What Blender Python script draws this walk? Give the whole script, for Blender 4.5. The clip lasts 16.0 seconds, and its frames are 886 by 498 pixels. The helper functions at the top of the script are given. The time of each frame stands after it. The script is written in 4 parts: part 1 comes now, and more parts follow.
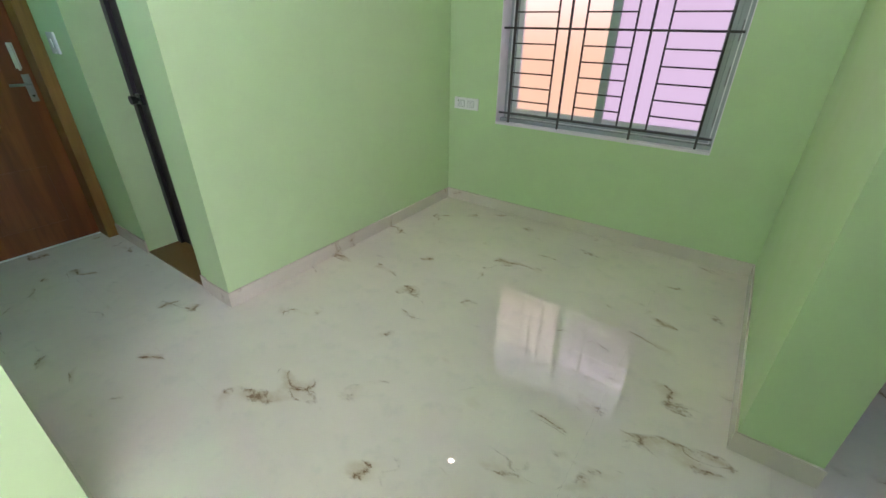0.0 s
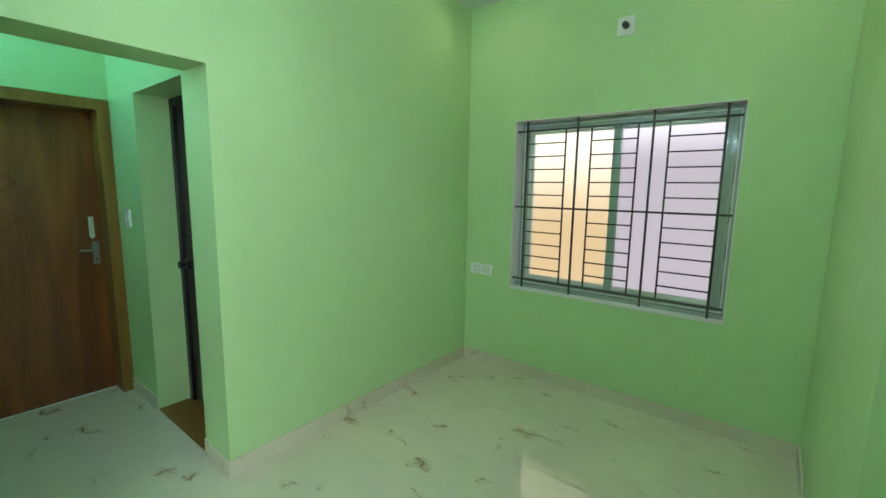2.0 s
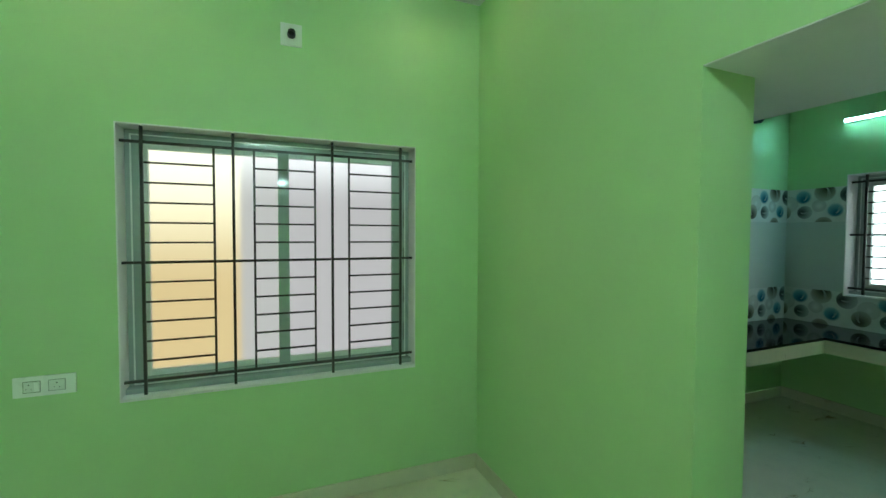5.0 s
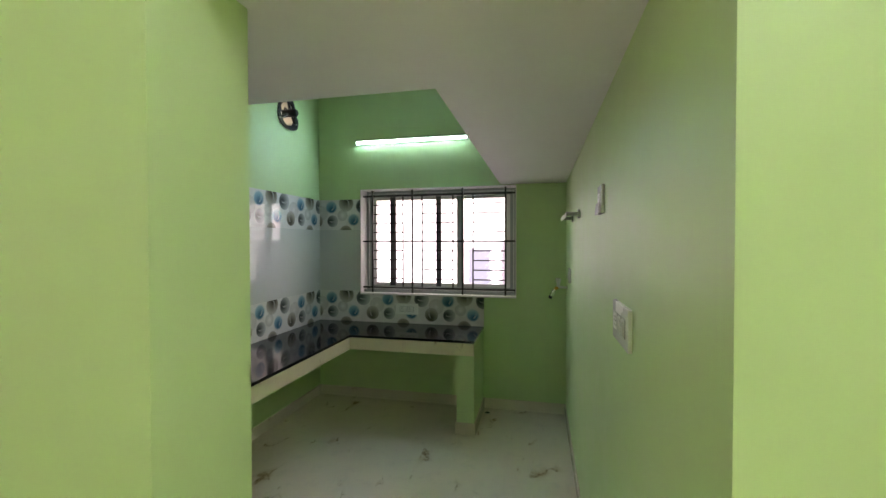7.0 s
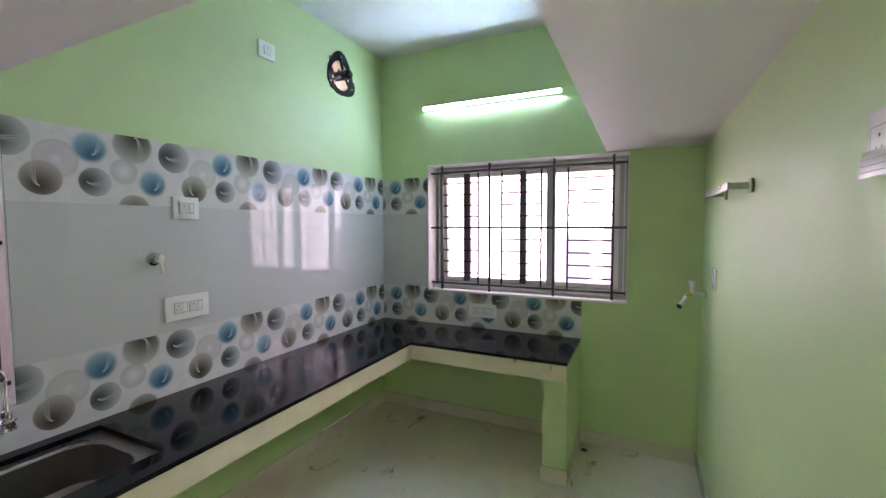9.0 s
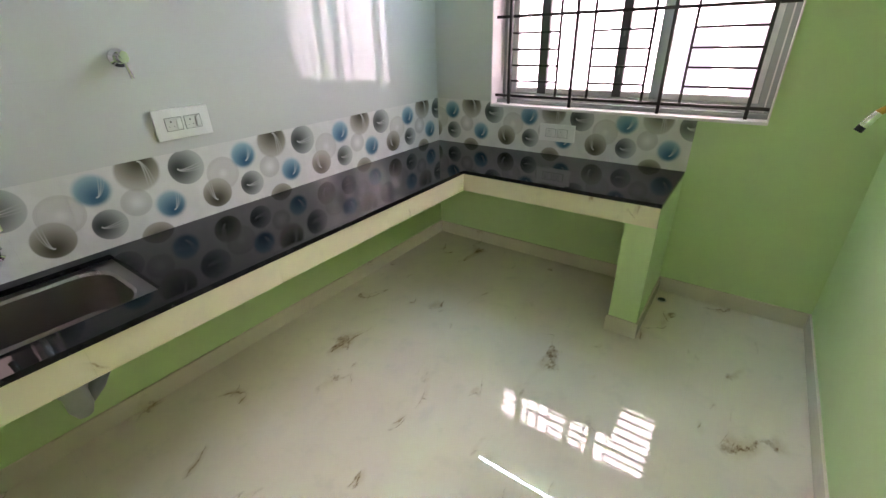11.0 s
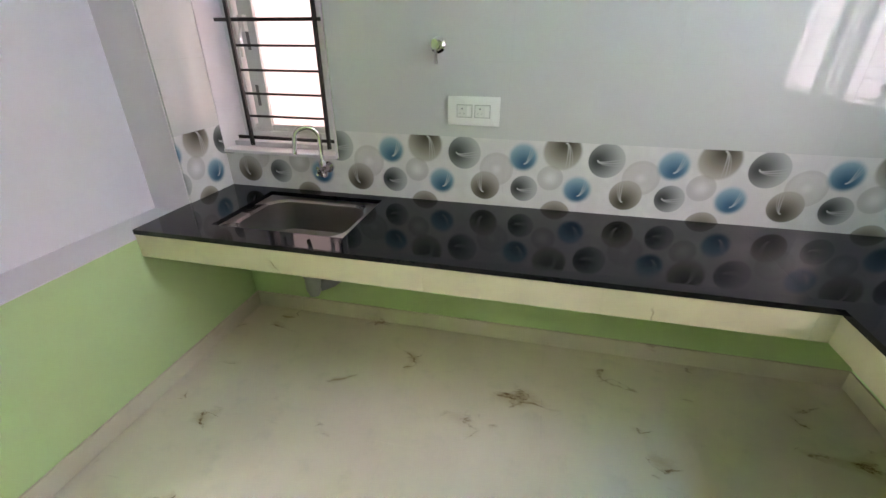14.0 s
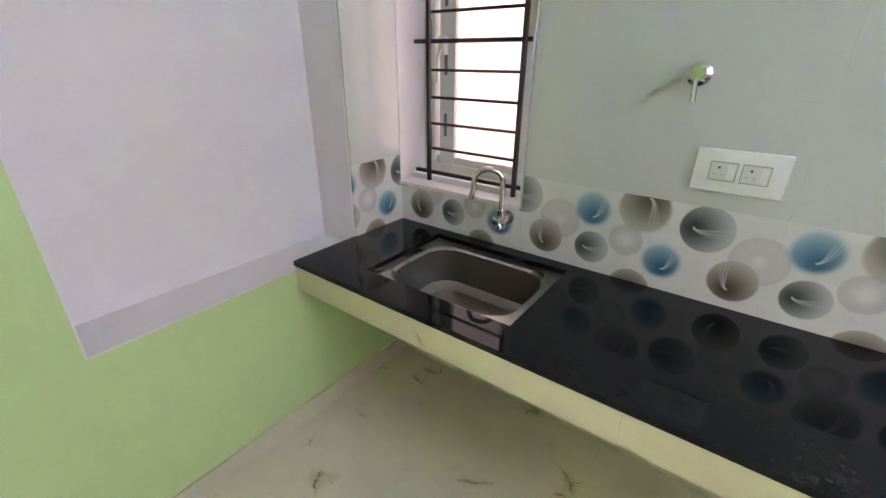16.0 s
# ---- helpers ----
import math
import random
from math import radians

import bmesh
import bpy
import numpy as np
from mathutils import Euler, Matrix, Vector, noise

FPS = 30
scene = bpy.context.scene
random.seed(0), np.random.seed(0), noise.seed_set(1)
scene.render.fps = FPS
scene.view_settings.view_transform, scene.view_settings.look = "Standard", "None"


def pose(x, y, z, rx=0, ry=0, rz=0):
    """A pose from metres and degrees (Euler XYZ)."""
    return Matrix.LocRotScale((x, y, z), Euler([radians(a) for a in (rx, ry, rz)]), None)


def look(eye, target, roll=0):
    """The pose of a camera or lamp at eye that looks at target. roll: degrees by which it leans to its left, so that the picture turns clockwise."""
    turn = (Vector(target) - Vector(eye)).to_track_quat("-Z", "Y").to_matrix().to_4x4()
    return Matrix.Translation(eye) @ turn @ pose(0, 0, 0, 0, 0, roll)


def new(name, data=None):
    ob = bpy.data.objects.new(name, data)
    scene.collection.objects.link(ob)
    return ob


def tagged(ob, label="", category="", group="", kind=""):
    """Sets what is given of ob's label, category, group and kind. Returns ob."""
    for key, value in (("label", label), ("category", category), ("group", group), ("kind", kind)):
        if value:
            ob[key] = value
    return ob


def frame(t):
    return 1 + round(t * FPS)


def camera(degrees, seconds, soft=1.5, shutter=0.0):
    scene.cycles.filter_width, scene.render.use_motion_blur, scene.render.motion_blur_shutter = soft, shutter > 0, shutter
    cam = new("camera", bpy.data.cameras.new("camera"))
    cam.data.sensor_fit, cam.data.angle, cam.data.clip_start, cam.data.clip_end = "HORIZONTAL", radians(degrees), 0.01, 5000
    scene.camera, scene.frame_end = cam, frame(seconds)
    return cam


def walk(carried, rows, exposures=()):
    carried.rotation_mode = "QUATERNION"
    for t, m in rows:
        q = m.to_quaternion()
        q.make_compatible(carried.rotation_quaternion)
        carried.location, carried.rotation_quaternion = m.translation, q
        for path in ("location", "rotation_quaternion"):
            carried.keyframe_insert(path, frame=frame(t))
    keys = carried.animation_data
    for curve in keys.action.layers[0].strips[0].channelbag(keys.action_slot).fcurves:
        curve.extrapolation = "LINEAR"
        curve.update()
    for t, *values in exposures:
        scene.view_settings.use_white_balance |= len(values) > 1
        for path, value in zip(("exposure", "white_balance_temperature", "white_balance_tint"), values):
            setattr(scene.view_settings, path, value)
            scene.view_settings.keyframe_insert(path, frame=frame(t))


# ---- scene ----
cam = camera(93.2, 16.0)
PATH = [
    (0, (0.169, 0.722, 1.428), (-0.844, 2.16, 0.475), 0.6),
    (0.7, (0.208, 0.708, 1.461), (-0.918, 2.177, 0.702), 0.8),
    (1, (0.253, 0.708, 1.469), (-0.941, 2.182, 0.839), 0.3),
    (1.5, (0.258, 0.69, 1.508), (-0.987, 2.192, 1.068), 0.5),
    (2.2, (0.139, 0.707, 1.531), (-1.046, 2.301, 1.296), 0.5),
    (2.5, (-0.018, 0.749, 1.525), (-1.092, 2.425, 1.339), 0.5),
    (2.7, (-0.123, 0.786, 1.527), (-1.112, 2.517, 1.363), 0.6),
    (3.1, (-0.295, 0.888, 1.544), (-1.067, 2.729, 1.414), 0.5),
    (5.5, (-0.807, 1.353, 1.542), (0.393, 2.953, 1.525), -0.1),
    (6, (-0.666, 1.391, 1.554), (0.936, 2.588, 1.53), -0.2),
    (6.2, (-0.576, 1.43, 1.544), (1.15, 2.439, 1.519), -0.4),
    (6.6, (-0.316, 1.508, 1.558), (1.561, 2.198, 1.524), -0.2),
    (7, (-0.108, 1.583, 1.546), (1.84, 2.032, 1.512), -0.1),
    (7.5, (0.156, 1.744, 1.553), (2.126, 2.084, 1.513), -0.2),
    (8, (0.376, 1.749, 1.546), (2.327, 2.188, 1.511), -0.1),
    (8.5, (0.55, 1.719, 1.58), (2.453, 2.33, 1.515), -0.0),
    (9, (0.663, 1.702, 1.572), (2.466, 2.561, 1.459), -0.2),
    (9.5, (0.745, 1.768, 1.535), (2.477, 2.692, 1.154), -0.1),
    (10, (0.829, 1.837, 1.476), (2.481, 2.736, 0.798), -0.1),
    (10.2, (0.864, 1.83, 1.469), (2.468, 2.737, 0.694), -0.2),
    (12.3, (1.878, 1.861, 1.444), (2.906, 3.268, 0.463), -0.4),
    (12.5, (1.952, 1.861, 1.444), (2.87, 3.346, 0.468), -0.4),
    (13, (2.08, 1.938, 1.443), (2.647, 3.587, 0.464), -0.4),
    (13.2, (2.133, 1.98, 1.457), (2.514, 3.685, 0.483), -0.3),
    (13.5, (2.22, 2.0, 1.428), (2.263, 3.774, 0.506), -0.2),
    (14, (2.268, 1.932, 1.446), (1.876, 3.674, 0.546), 0.2),
    (14.5, (2.373, 1.923, 1.453), (1.604, 3.546, 0.574), 0.3),
    (15, (2.343, 1.985, 1.453), (1.387, 3.511, 0.584), 0.1),
    (15.2, (2.286, 2.046, 1.431), (1.285, 3.553, 0.578), 0.4),
    (15.5, (2.153, 2.18, 1.434), (1.114, 3.668, 0.592), 0.4),
    (16, (2.012, 2.347, 1.448), (0.929, 3.814, 0.627), 0.5),
]
EXPOSURES = [(0.0, 0.38, 5900, 43), (1.0, 0.3, 5900, 27), (2.0, 0.18, 5900, -1), (3.0, 0.17, 5900, -11), (5.5, 0.08, 5900, -18), (6.0, 0.12, 6400, -14), (6.5, 0.3, 7000, 10),
             (7.2, 0.75, 7600, 38), (8.0, 1.05, 7300, 49), (8.5, 1.2, 6900, 54), (9.5, 1.35, 7000, 50), (10.0, 1.48, 7200, 47), (12.5, 1.92, 7400, 46), (14.5, 1.62, 7300, 43), (16.0, 1.66, 7400, 44)]
walk(cam, [(t, look(eye, target, roll)) for t, eye, target, roll in PATH], EXPOSURES)

# ---- daylight ----
world = bpy.data.worlds.new("world")
scene.world = world
world.use_nodes = True
sky = world.node_tree.nodes.new("ShaderNodeTexSky")
sky.sky_type, sky.sun_disc = "NISHITA", False
sky.sun_elevation, sky.sun_rotation = radians(48), radians(120)
world.node_tree.nodes["Background"].inputs["Strength"].default_value = 0.1
world.node_tree.links.new(sky.outputs[0], world.node_tree.nodes["Background"].inputs["Color"])
sun = new("sun", bpy.data.lights.new("sun", "SUN"))
sun.data.energy, sun.data.angle, sun.data.color = 2.5, radians(0.5), (1.0, 0.95, 0.88)
sun.matrix_world = look((6, -3, 9), (0, 0, 0))

TUBE_LIVING, TUBE_KITCHEN, TUBE_FOYER, SPOT = 185.0, 112.0, 95.0, 170.0
DAY_NORTH, DAY_EAST, SKY_NORTH, FILL_ROOM = 0.85, 3.2, 0.7, 8.0

# ---- plan, in metres ----
NL, NK, TN = 3.747, 3.765, 3.757        # north wall: living face, kitchen face, tile face
WL, WL2 = -1.91, -2.145                 # west wall of the living room
DL, DK = 0.467, 0.72                    # dividing wall, living and kitchen face
EK, TE = 3.768, 3.76                    # east wall of the kitchen, tile face
SK, SL = 1.352, 0.722                   # south wall of the kitchen, of the living room
CEIL, HEAD, LOFT = 3.0, 2.085, 2.073
OPEN_S, OPEN_N = 1.337, 2.224           # kitchen opening
TOP, SLAB, BEAM = 0.757, 0.737, 0.637   # counter levels
TH = 0.303                              # wall tile height
OUT = 0.235


# ---- materials ----
class Nodes:
    """Short hand for a node tree."""

    def __init__(self, name):
        self.mat = bpy.data.materials.new(name)
        self.mat.use_nodes = True
        self.tree = self.mat.node_tree
        self.bsdf = self.tree.nodes["Principled BSDF"]

    def add(self, kind, **inputs):
        node = self.tree.nodes.new(kind)
        for key, value in inputs.items():
            self.put(node, int(key[1:]) if key[0] == "i" and key[1:].isdigit() else key.replace("_", " "), value)
        return node

    def put(self, node, key, value):
        socket = node.inputs[key]
        if isinstance(value, bpy.types.NodeSocket):
            self.tree.links.new(value, socket)
        else:
            socket.default_value = value

    def math(self, op, a, b=0.0, c=0.0, clamp=False):
        node = self.add("ShaderNodeMath", i0=a, i1=b, i2=c)
        node.operation, node.use_clamp = op, clamp
        return node.outputs[0]

    def span(self, value, a, b, c=0.0, d=1.0, smooth=True):
        node = self.add("ShaderNodeMapRange", Value=value)
        node.interpolation_type = "SMOOTHSTEP" if smooth else "LINEAR"
        for key, v in (("From Min", a), ("From Max", b), ("To Min", c), ("To Max", d)):
            node.inputs[key].default_value = v
        return node.outputs[0]

    def mix(self, fac, a, b, how="MIX"):
        node = self.tree.nodes.new("ShaderNodeMix")
        node.data_type, node.blend_type = "RGBA", how
        for socket, value in ((node.inputs[0], fac), (node.inputs[6], a), (node.inputs[7], b)):
            if isinstance(value, bpy.types.NodeSocket):
                self.tree.links.new(value, socket)
            else:
                socket.default_value = value if isinstance(value, float) else (*value, 1.0)
        return node.outputs[2]

    def noise(self, scale, detail=3.0, rough=0.55, vector=None, distortion=0.0):
        node = self.add("ShaderNodeTexNoise", Scale=scale, Detail=detail, Roughness=rough, Distortion=distortion)
        if vector is not None:
            self.tree.links.new(vector, node.inputs["Vector"])
        return node.outputs[0]

    def place(self):
        return self.tree.nodes.new("ShaderNodeNewGeometry").outputs["Position"]

    def bump(self, height, strength, distance=0.002):
        node = self.add("ShaderNodeBump", Height=height, Strength=strength, Distance=distance)
        self.put(self.bsdf, "Normal", node.outputs[0])

    def set(self, **inputs):
        for key, value in inputs.items():
            if isinstance(value, tuple) and len(value) == 3:
                value = (*value, 1.0)
            self.put(self.bsdf, key.replace("_", " "), value)
        return self


def plain(name, colour, rough, metal=0.0, grain=60.0, vary=0.12, bump=0.0, coat=0.0):
    n = Nodes(name)
    at = n.place()
    a = n.noise(grain, 4, 0.6, at)
    b = n.noise(grain * 0.07, 2, 0.5, at)
    dark = tuple(c * (1 - vary) for c in colour)
    n.set(Base_Color=n.mix(n.math("MULTIPLY_ADD", a, 0.5, n.math("MULTIPLY", b, 0.5)), dark, colour),
          Roughness=n.span(b, 0.3, 0.7, rough * 0.85, min(1.0, rough * 1.15)), Metallic=metal, Coat_Weight=coat)
    if bump:
        n.bump(a, bump)
    return n.mat


def wall_paint(name, colour, rough=0.5):
    """Roller-painted plaster: faint stipple, broad trowel waves, slight blotches."""
    n = Nodes(name)
    at = n.place()
    broad, mid, fine = n.noise(0.9, 3, 0.5, at), n.noise(7, 3, 0.55, at), n.noise(420, 2, 0.6, at)
    low = tuple(c * 0.93 for c in colour)
    mixed = n.mix(n.span(n.math("MULTIPLY_ADD", mid, 0.35, n.math("MULTIPLY", broad, 0.65)), 0.3, 0.7), low, colour)
    n.set(Base_Color=mixed, Roughness=n.span(mid, 0.3, 0.7, rough - 0.06, rough + 0.08), Specular_IOR_Level=0.35)
    height = n.math("MULTIPLY_ADD", fine, 0.12, n.math("MULTIPLY_ADD", broad, 3.0, n.math("MULTIPLY", mid, 0.35)))
    n.bump(height, 0.35, 0.004)
    return n.mat


def marble(name, colour, rough, random_offset, spec=0.5, gloss=0.0, veins=1.0):
    """Polished vitrified tile: off-white clouds and scattered short brown veins."""
    n = Nodes(name)
    at = n.place()
    if random_offset:
        seed = n.tree.nodes.new("ShaderNodeObjectInfo").outputs["Random"]
        shift = n.add("ShaderNodeCombineXYZ", X=n.math("MULTIPLY", seed, 17.0), Y=n.math("MULTIPLY", seed, 31.0), Z=n.math("MULTIPLY", seed, 9.0))
        moved = n.add("ShaderNodeVectorMath", i0=at, i1=shift.outputs[0])
        at = moved.outputs[0]
    cloud, soft = n.noise(2.2, 4, 0.55, at), n.noise(9, 4, 0.6, at)
    turned = n.add("ShaderNodeMapping", Vector=at, Rotation=(0.0, 0.0, radians(28)), Scale=(0.78, 1.3, 1.0))
    at = turned.outputs[0]
    rag = n.math("MULTIPLY", n.math("SUBTRACT", n.noise(26, 3, 0.65, at), 0.5), 0.05)
    line = n.math("ABSOLUTE", n.math("ADD", n.math("SUBTRACT", n.noise(1.9, 1.6, 0.5, at, 0.25), 0.5), rag))
    twig = n.math("ABSOLUTE", n.math("ADD", n.math("SUBTRACT", n.noise(3.6, 1.2, 0.5, n.add("ShaderNodeMapping", Vector=n.place(), Rotation=(0.0, 0.0, radians(-30)), Scale=(0.7, 1.3, 1.0)).outputs[0]), 0.5), rag))
    spots = n.noise(5.2, 1.5, 0.5, at, 0.4)
    gate = n.span(spots, 0.56, 0.66)
    smudge = n.span(n.noise(38, 3, 0.6, at), 0.38, 0.62, 0.3, 1.0)
    stroke = n.math("MAXIMUM", n.span(line, 0.0, 0.010, 1.0, 0.0), n.math("MULTIPLY", n.span(twig, 0.0, 0.010, 0.8, 0.0), n.span(line, 0.03, 0.09, 1.0, 0.0)))
    fine = n.math("MULTIPLY", n.math("MULTIPLY", stroke, gate), smudge)
    halo = n.math("MULTIPLY", n.span(line, 0.0, 0.05, 0.5, 0.0), n.span(spots, 0.57, 0.70))
    base = n.mix(n.span(cloud, 0.35, 0.68), tuple(c * 0.94 for c in colour), colour)
    base = n.mix(n.math("MULTIPLY", n.span(soft, 0.52, 0.72), 0.22), base, (0.52, 0.5, 0.44))
    base = n.mix(n.math("MULTIPLY", halo, veins), base, (0.46, 0.31, 0.16))
    base = n.mix(n.math("MULTIPLY", fine, 0.9 * veins), base, (0.19, 0.09, 0.035))
    n.set(Base_Color=base, Roughness=n.span(n.noise(24, 3, 0.6, at), 0.4, 0.75, rough, rough + 0.012), Specular_IOR_Level=spec, Coat_Weight=gloss, Coat_IOR=1.9, Coat_Roughness=0.004)
    n.bump(n.noise(1.6, 2, 0.5, n.place()), 0.05, 0.01)
    return n.mat


def wood(name, dark, light, rough):
    n = Nodes(name)
    at = n.place()
    stretched = n.add("ShaderNodeVectorMath", i0=at, i1=(4.5, 4.5, 0.45))
    stretched.operation = "MULTIPLY"
    grain = n.noise(1.6, 5, 0.62, stretched.outputs[0], 0.8)
    stretched2 = n.add("ShaderNodeVectorMath", i0=at, i1=(90.0, 90.0, 3.0))
    stretched2.operation = "MULTIPLY"
    pores = n.noise(2.0, 3, 0.6, stretched2.outputs[0])
    base = n.mix(n.span(grain, 0.32, 0.68), dark, light)
    base = n.mix(n.math("MULTIPLY", n.span(pores, 0.5, 0.7), 0.16), base, tuple(c * 0.5 for c in dark))
    n.set(Base_Color=base, Roughness=n.span(grain, 0.3, 0.7, rough, rough + 0.12), Coat_Weight=0.15, Coat_Roughness=0.25)
    n.bump(pores, 0.12, 0.001)
    return n.mat


def circles_tile(name):
    """Printed wall tile: blue, brown and grey discs shaded across, pale rings and fine white strokes. u, v are metres on the tile."""
    n = Nodes(name)
    uv = n.add("ShaderNodeSeparateXYZ", Vector=n.add("ShaderNodeTexCoord").outputs["UV"])
    u, v = uv.outputs[0], uv.outputs[1]
    base = n.mix(n.span(n.noise(14, 3, 0.5, n.place()), 0.4, 0.7), (0.68, 0.675, 0.65), (0.74, 0.735, 0.71))

    def far(cu, cv):
        du, dv = n.math("SUBTRACT", u, cu), n.math("SUBTRACT", v, cv)
        return n.math("SQRT", n.math("ADD", n.math("MULTIPLY", du, du), n.math("MULTIPLY", dv, dv))), du, dv

    blue, brown, grey = ((0.03, 0.115, 0.19), (0.23, 0.42, 0.52)), ((0.07, 0.062, 0.042), (0.42, 0.39, 0.33)), ((0.05, 0.057, 0.053), (0.40, 0.42, 0.41))
    for cu, cv in ((0.567, 0.170), (-0.033, 0.170)):
        d, _, _ = far(cu, cv)
        inside = n.span(d, 0.072, 0.076, 1.0, 0.0)
        rings = n.math("ADD", 0.42, n.math("MULTIPLY", n.span(d, 0.058, 0.063), n.math("MULTIPLY_ADD", n.math("SINE", n.math("MULTIPLY", d, 1500.0)), 0.22, 0.12)))
        base = n.mix(n.math("MULTIPLY", inside, rings), base, (0.48, 0.46, 0.43))
        base = n.mix(n.span(d, 0.0, 0.03, 0.6, 0.0), base, (0.8, 0.79, 0.77))
    d, _, _ = far(0.202, 0.145)
    base = n.mix(n.span(d, 0.052, 0.058, 0.6, 0.0), base, (0.45, 0.44, 0.42))
    base = n.mix(n.span(d, 0.0, 0.045, 0.75, 0.0), base, (0.8, 0.79, 0.77))
    for cu, cv, r, (dark, light), hu, hv, soft, lean, turn in (
        (0.080, 0.230, 0.064, blue, 0.10, -0.45, 0.018, 90.0, -1.0),
        (0.320, 0.102, 0.062, blue, 0.10, -0.45, 0.018, 90.0, -1.0),
        (0.241, 0.262, 0.082, brown, 0.15, 0.45, 0.012, -104.0, 1.0),
        (0.422, 0.235, 0.074, grey, -0.48, -0.02, 0.004, 24.0, -1.0),
        (0.094, 0.090, 0.060, grey, -0.48, -0.02, 0.004, 24.0, -1.0),
        (0.520, 0.092, 0.067, brown, -0.12, -0.45, 0.005, 78.0, 1.0),
        (0.238, -0.022, 0.068, brown, 0.0, -0.2, 0.004, 0.0, 0.0),
    ):
        d, _, _ = far(cu, cv)
        head, eu, ev = far(cu + hu * r, cv + hv * r)
        inside = n.span(d, r - soft, r + soft * 0.35, 1.0, 0.0)
        reach = n.math("DIVIDE", head, r)
        tone = n.mix(n.span(reach, 0.0, 1.5), dark, light)
        base = n.mix(n.math("MULTIPLY", inside, n.span(reach, 0.8, 1.8, 1.0, 0.6)), base, tone)
        if not turn:
            continue
        ca, sa = math.cos(radians(lean)) / r, math.sin(radians(lean)) / r
        along = n.math("MULTIPLY_ADD", eu, ca, n.math("MULTIPLY", ev, sa))
        across = n.math("MULTIPLY", n.math("MULTIPLY_ADD", ev, ca, n.math("MULTIPLY", eu, -sa)), turn)
        fade = n.math("MULTIPLY", n.span(along, 0.05, 1.5, 0.6, 0.0), n.span(across, -0.07, 0.0))
        square = n.math("MULTIPLY", across, across)
        for bend in (0.36, 0.52, 0.68):
            off = n.math("ABSOLUTE", n.math("SUBTRACT", square, n.math("MULTIPLY", along, bend * bend)))
            steep = n.math("SQRT", n.math("MULTIPLY_ADD", square, 4.0, bend ** 4))
            stroke = n.span(n.math("DIVIDE", off, steep), 0.0, 0.06, 1.0, 0.0)
            base = n.mix(n.math("MULTIPLY", n.math("MULTIPLY", stroke, fade), 0.85 if bend < 0.6 else 0.45), base, (0.76, 0.76, 0.74))
    n.set(Base_Color=base, Roughness=0.035)
    n.bump(n.noise(3.0, 2, 0.5, n.place()), 0.06, 0.008)
    return n.mat


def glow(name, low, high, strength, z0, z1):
    """A far surface seen through frosted glass. Its daylight is put in as emission, brighter towards the top."""
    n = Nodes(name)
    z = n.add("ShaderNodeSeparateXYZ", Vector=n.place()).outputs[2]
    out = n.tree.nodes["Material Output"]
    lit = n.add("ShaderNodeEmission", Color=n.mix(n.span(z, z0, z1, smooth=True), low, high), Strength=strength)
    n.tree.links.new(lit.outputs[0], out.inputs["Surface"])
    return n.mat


def lamp_glow(name, colour, strength):
    n = Nodes(name)
    lit = n.add("ShaderNodeEmission", Color=(*colour, 1.0), Strength=strength)
    n.tree.links.new(lit.outputs[0], n.tree.nodes["Material Output"].inputs["Surface"])
    return n.mat


def frosted(name, tint, rough):
    n = Nodes(name)
    n.set(Base_Color=tint, Roughness=rough, IOR=1.12, Transmission_Weight=1.0)
    n.bump(n.noise(180, 2, 0.5, n.place()), 0.08, 0.001)
    return n.mat


GREEN = wall_paint("green_wall_paint", (0.515, 0.70, 0.355))
WHITE = wall_paint("white_ceiling_paint", (0.76, 0.76, 0.75), 0.6)
REVEAL = wall_paint("white_reveal_paint", (0.80, 0.77, 0.79), 0.45)
MARBLE = marble("polished_marble_tile", (0.78, 0.69, 0.575), 0.006, False, 0.55, 0.5)
CREAM = marble("cream_marble_strip", (0.74, 0.68, 0.48), 0.14, False, veins=1.0)
SKIRT = marble("skirting_marble", (0.68, 0.62, 0.50), 0.2, False, veins=0.5)
GREY_TILE = plain("grey_glazed_tile", (0.61, 0.625, 0.60), 0.035, 0, 9.0, 0.06)
CIRCLES = circles_tile("printed_circle_tile")
UPVC = plain("white_upvc", (0.78, 0.79, 0.79), 0.3, 0, 40, 0.08)
FILM = plain("grey_protective_film", (0.42, 0.47, 0.47), 0.14, 0, 30, 0.25, 0.15, 0.8)
DARK_SASH = plain("dark_sash_film", (0.09, 0.09, 0.095), 0.35, 0, 60, 0.3)
FILM_TEXT = plain("pale_film_print", (0.20, 0.21, 0.21), 0.4, 0, 60, 0.2)
STEEL_BLACK = plain("black_painted_steel", (0.016, 0.013, 0.013), 0.42, 0, 90, 0.3, 0.1)
PLASTIC = plain("white_switch_plastic", (0.86, 0.865, 0.84), 0.25, 0, 60, 0.05)
PLASTIC2 = plain("ivory_switch_plastic", (0.74, 0.75, 0.72), 0.3, 0, 60, 0.05)
BLACK = plain("black_plastic", (0.012, 0.012, 0.013), 0.35, 0, 60, 0.3)
CHROME = plain("polished_chrome", (0.75, 0.75, 0.76), 0.09, 1.0, 30, 0.06)
SATIN = plain("satin_metal", (0.36, 0.37, 0.35), 0.3, 1.0, 50, 0.15)
SATIN_LIGHT = plain("bright_steel", (0.48, 0.465, 0.44), 0.3, 1.0, 70, 0.1)
INOX = plain("brushed_steel", (0.30, 0.285, 0.26), 0.36, 1.0, 70, 0.15)
DOOR_WOOD = wood("brown_door_wood", (0.18, 0.048, 0.012), (0.33, 0.105, 0.026), 0.34)
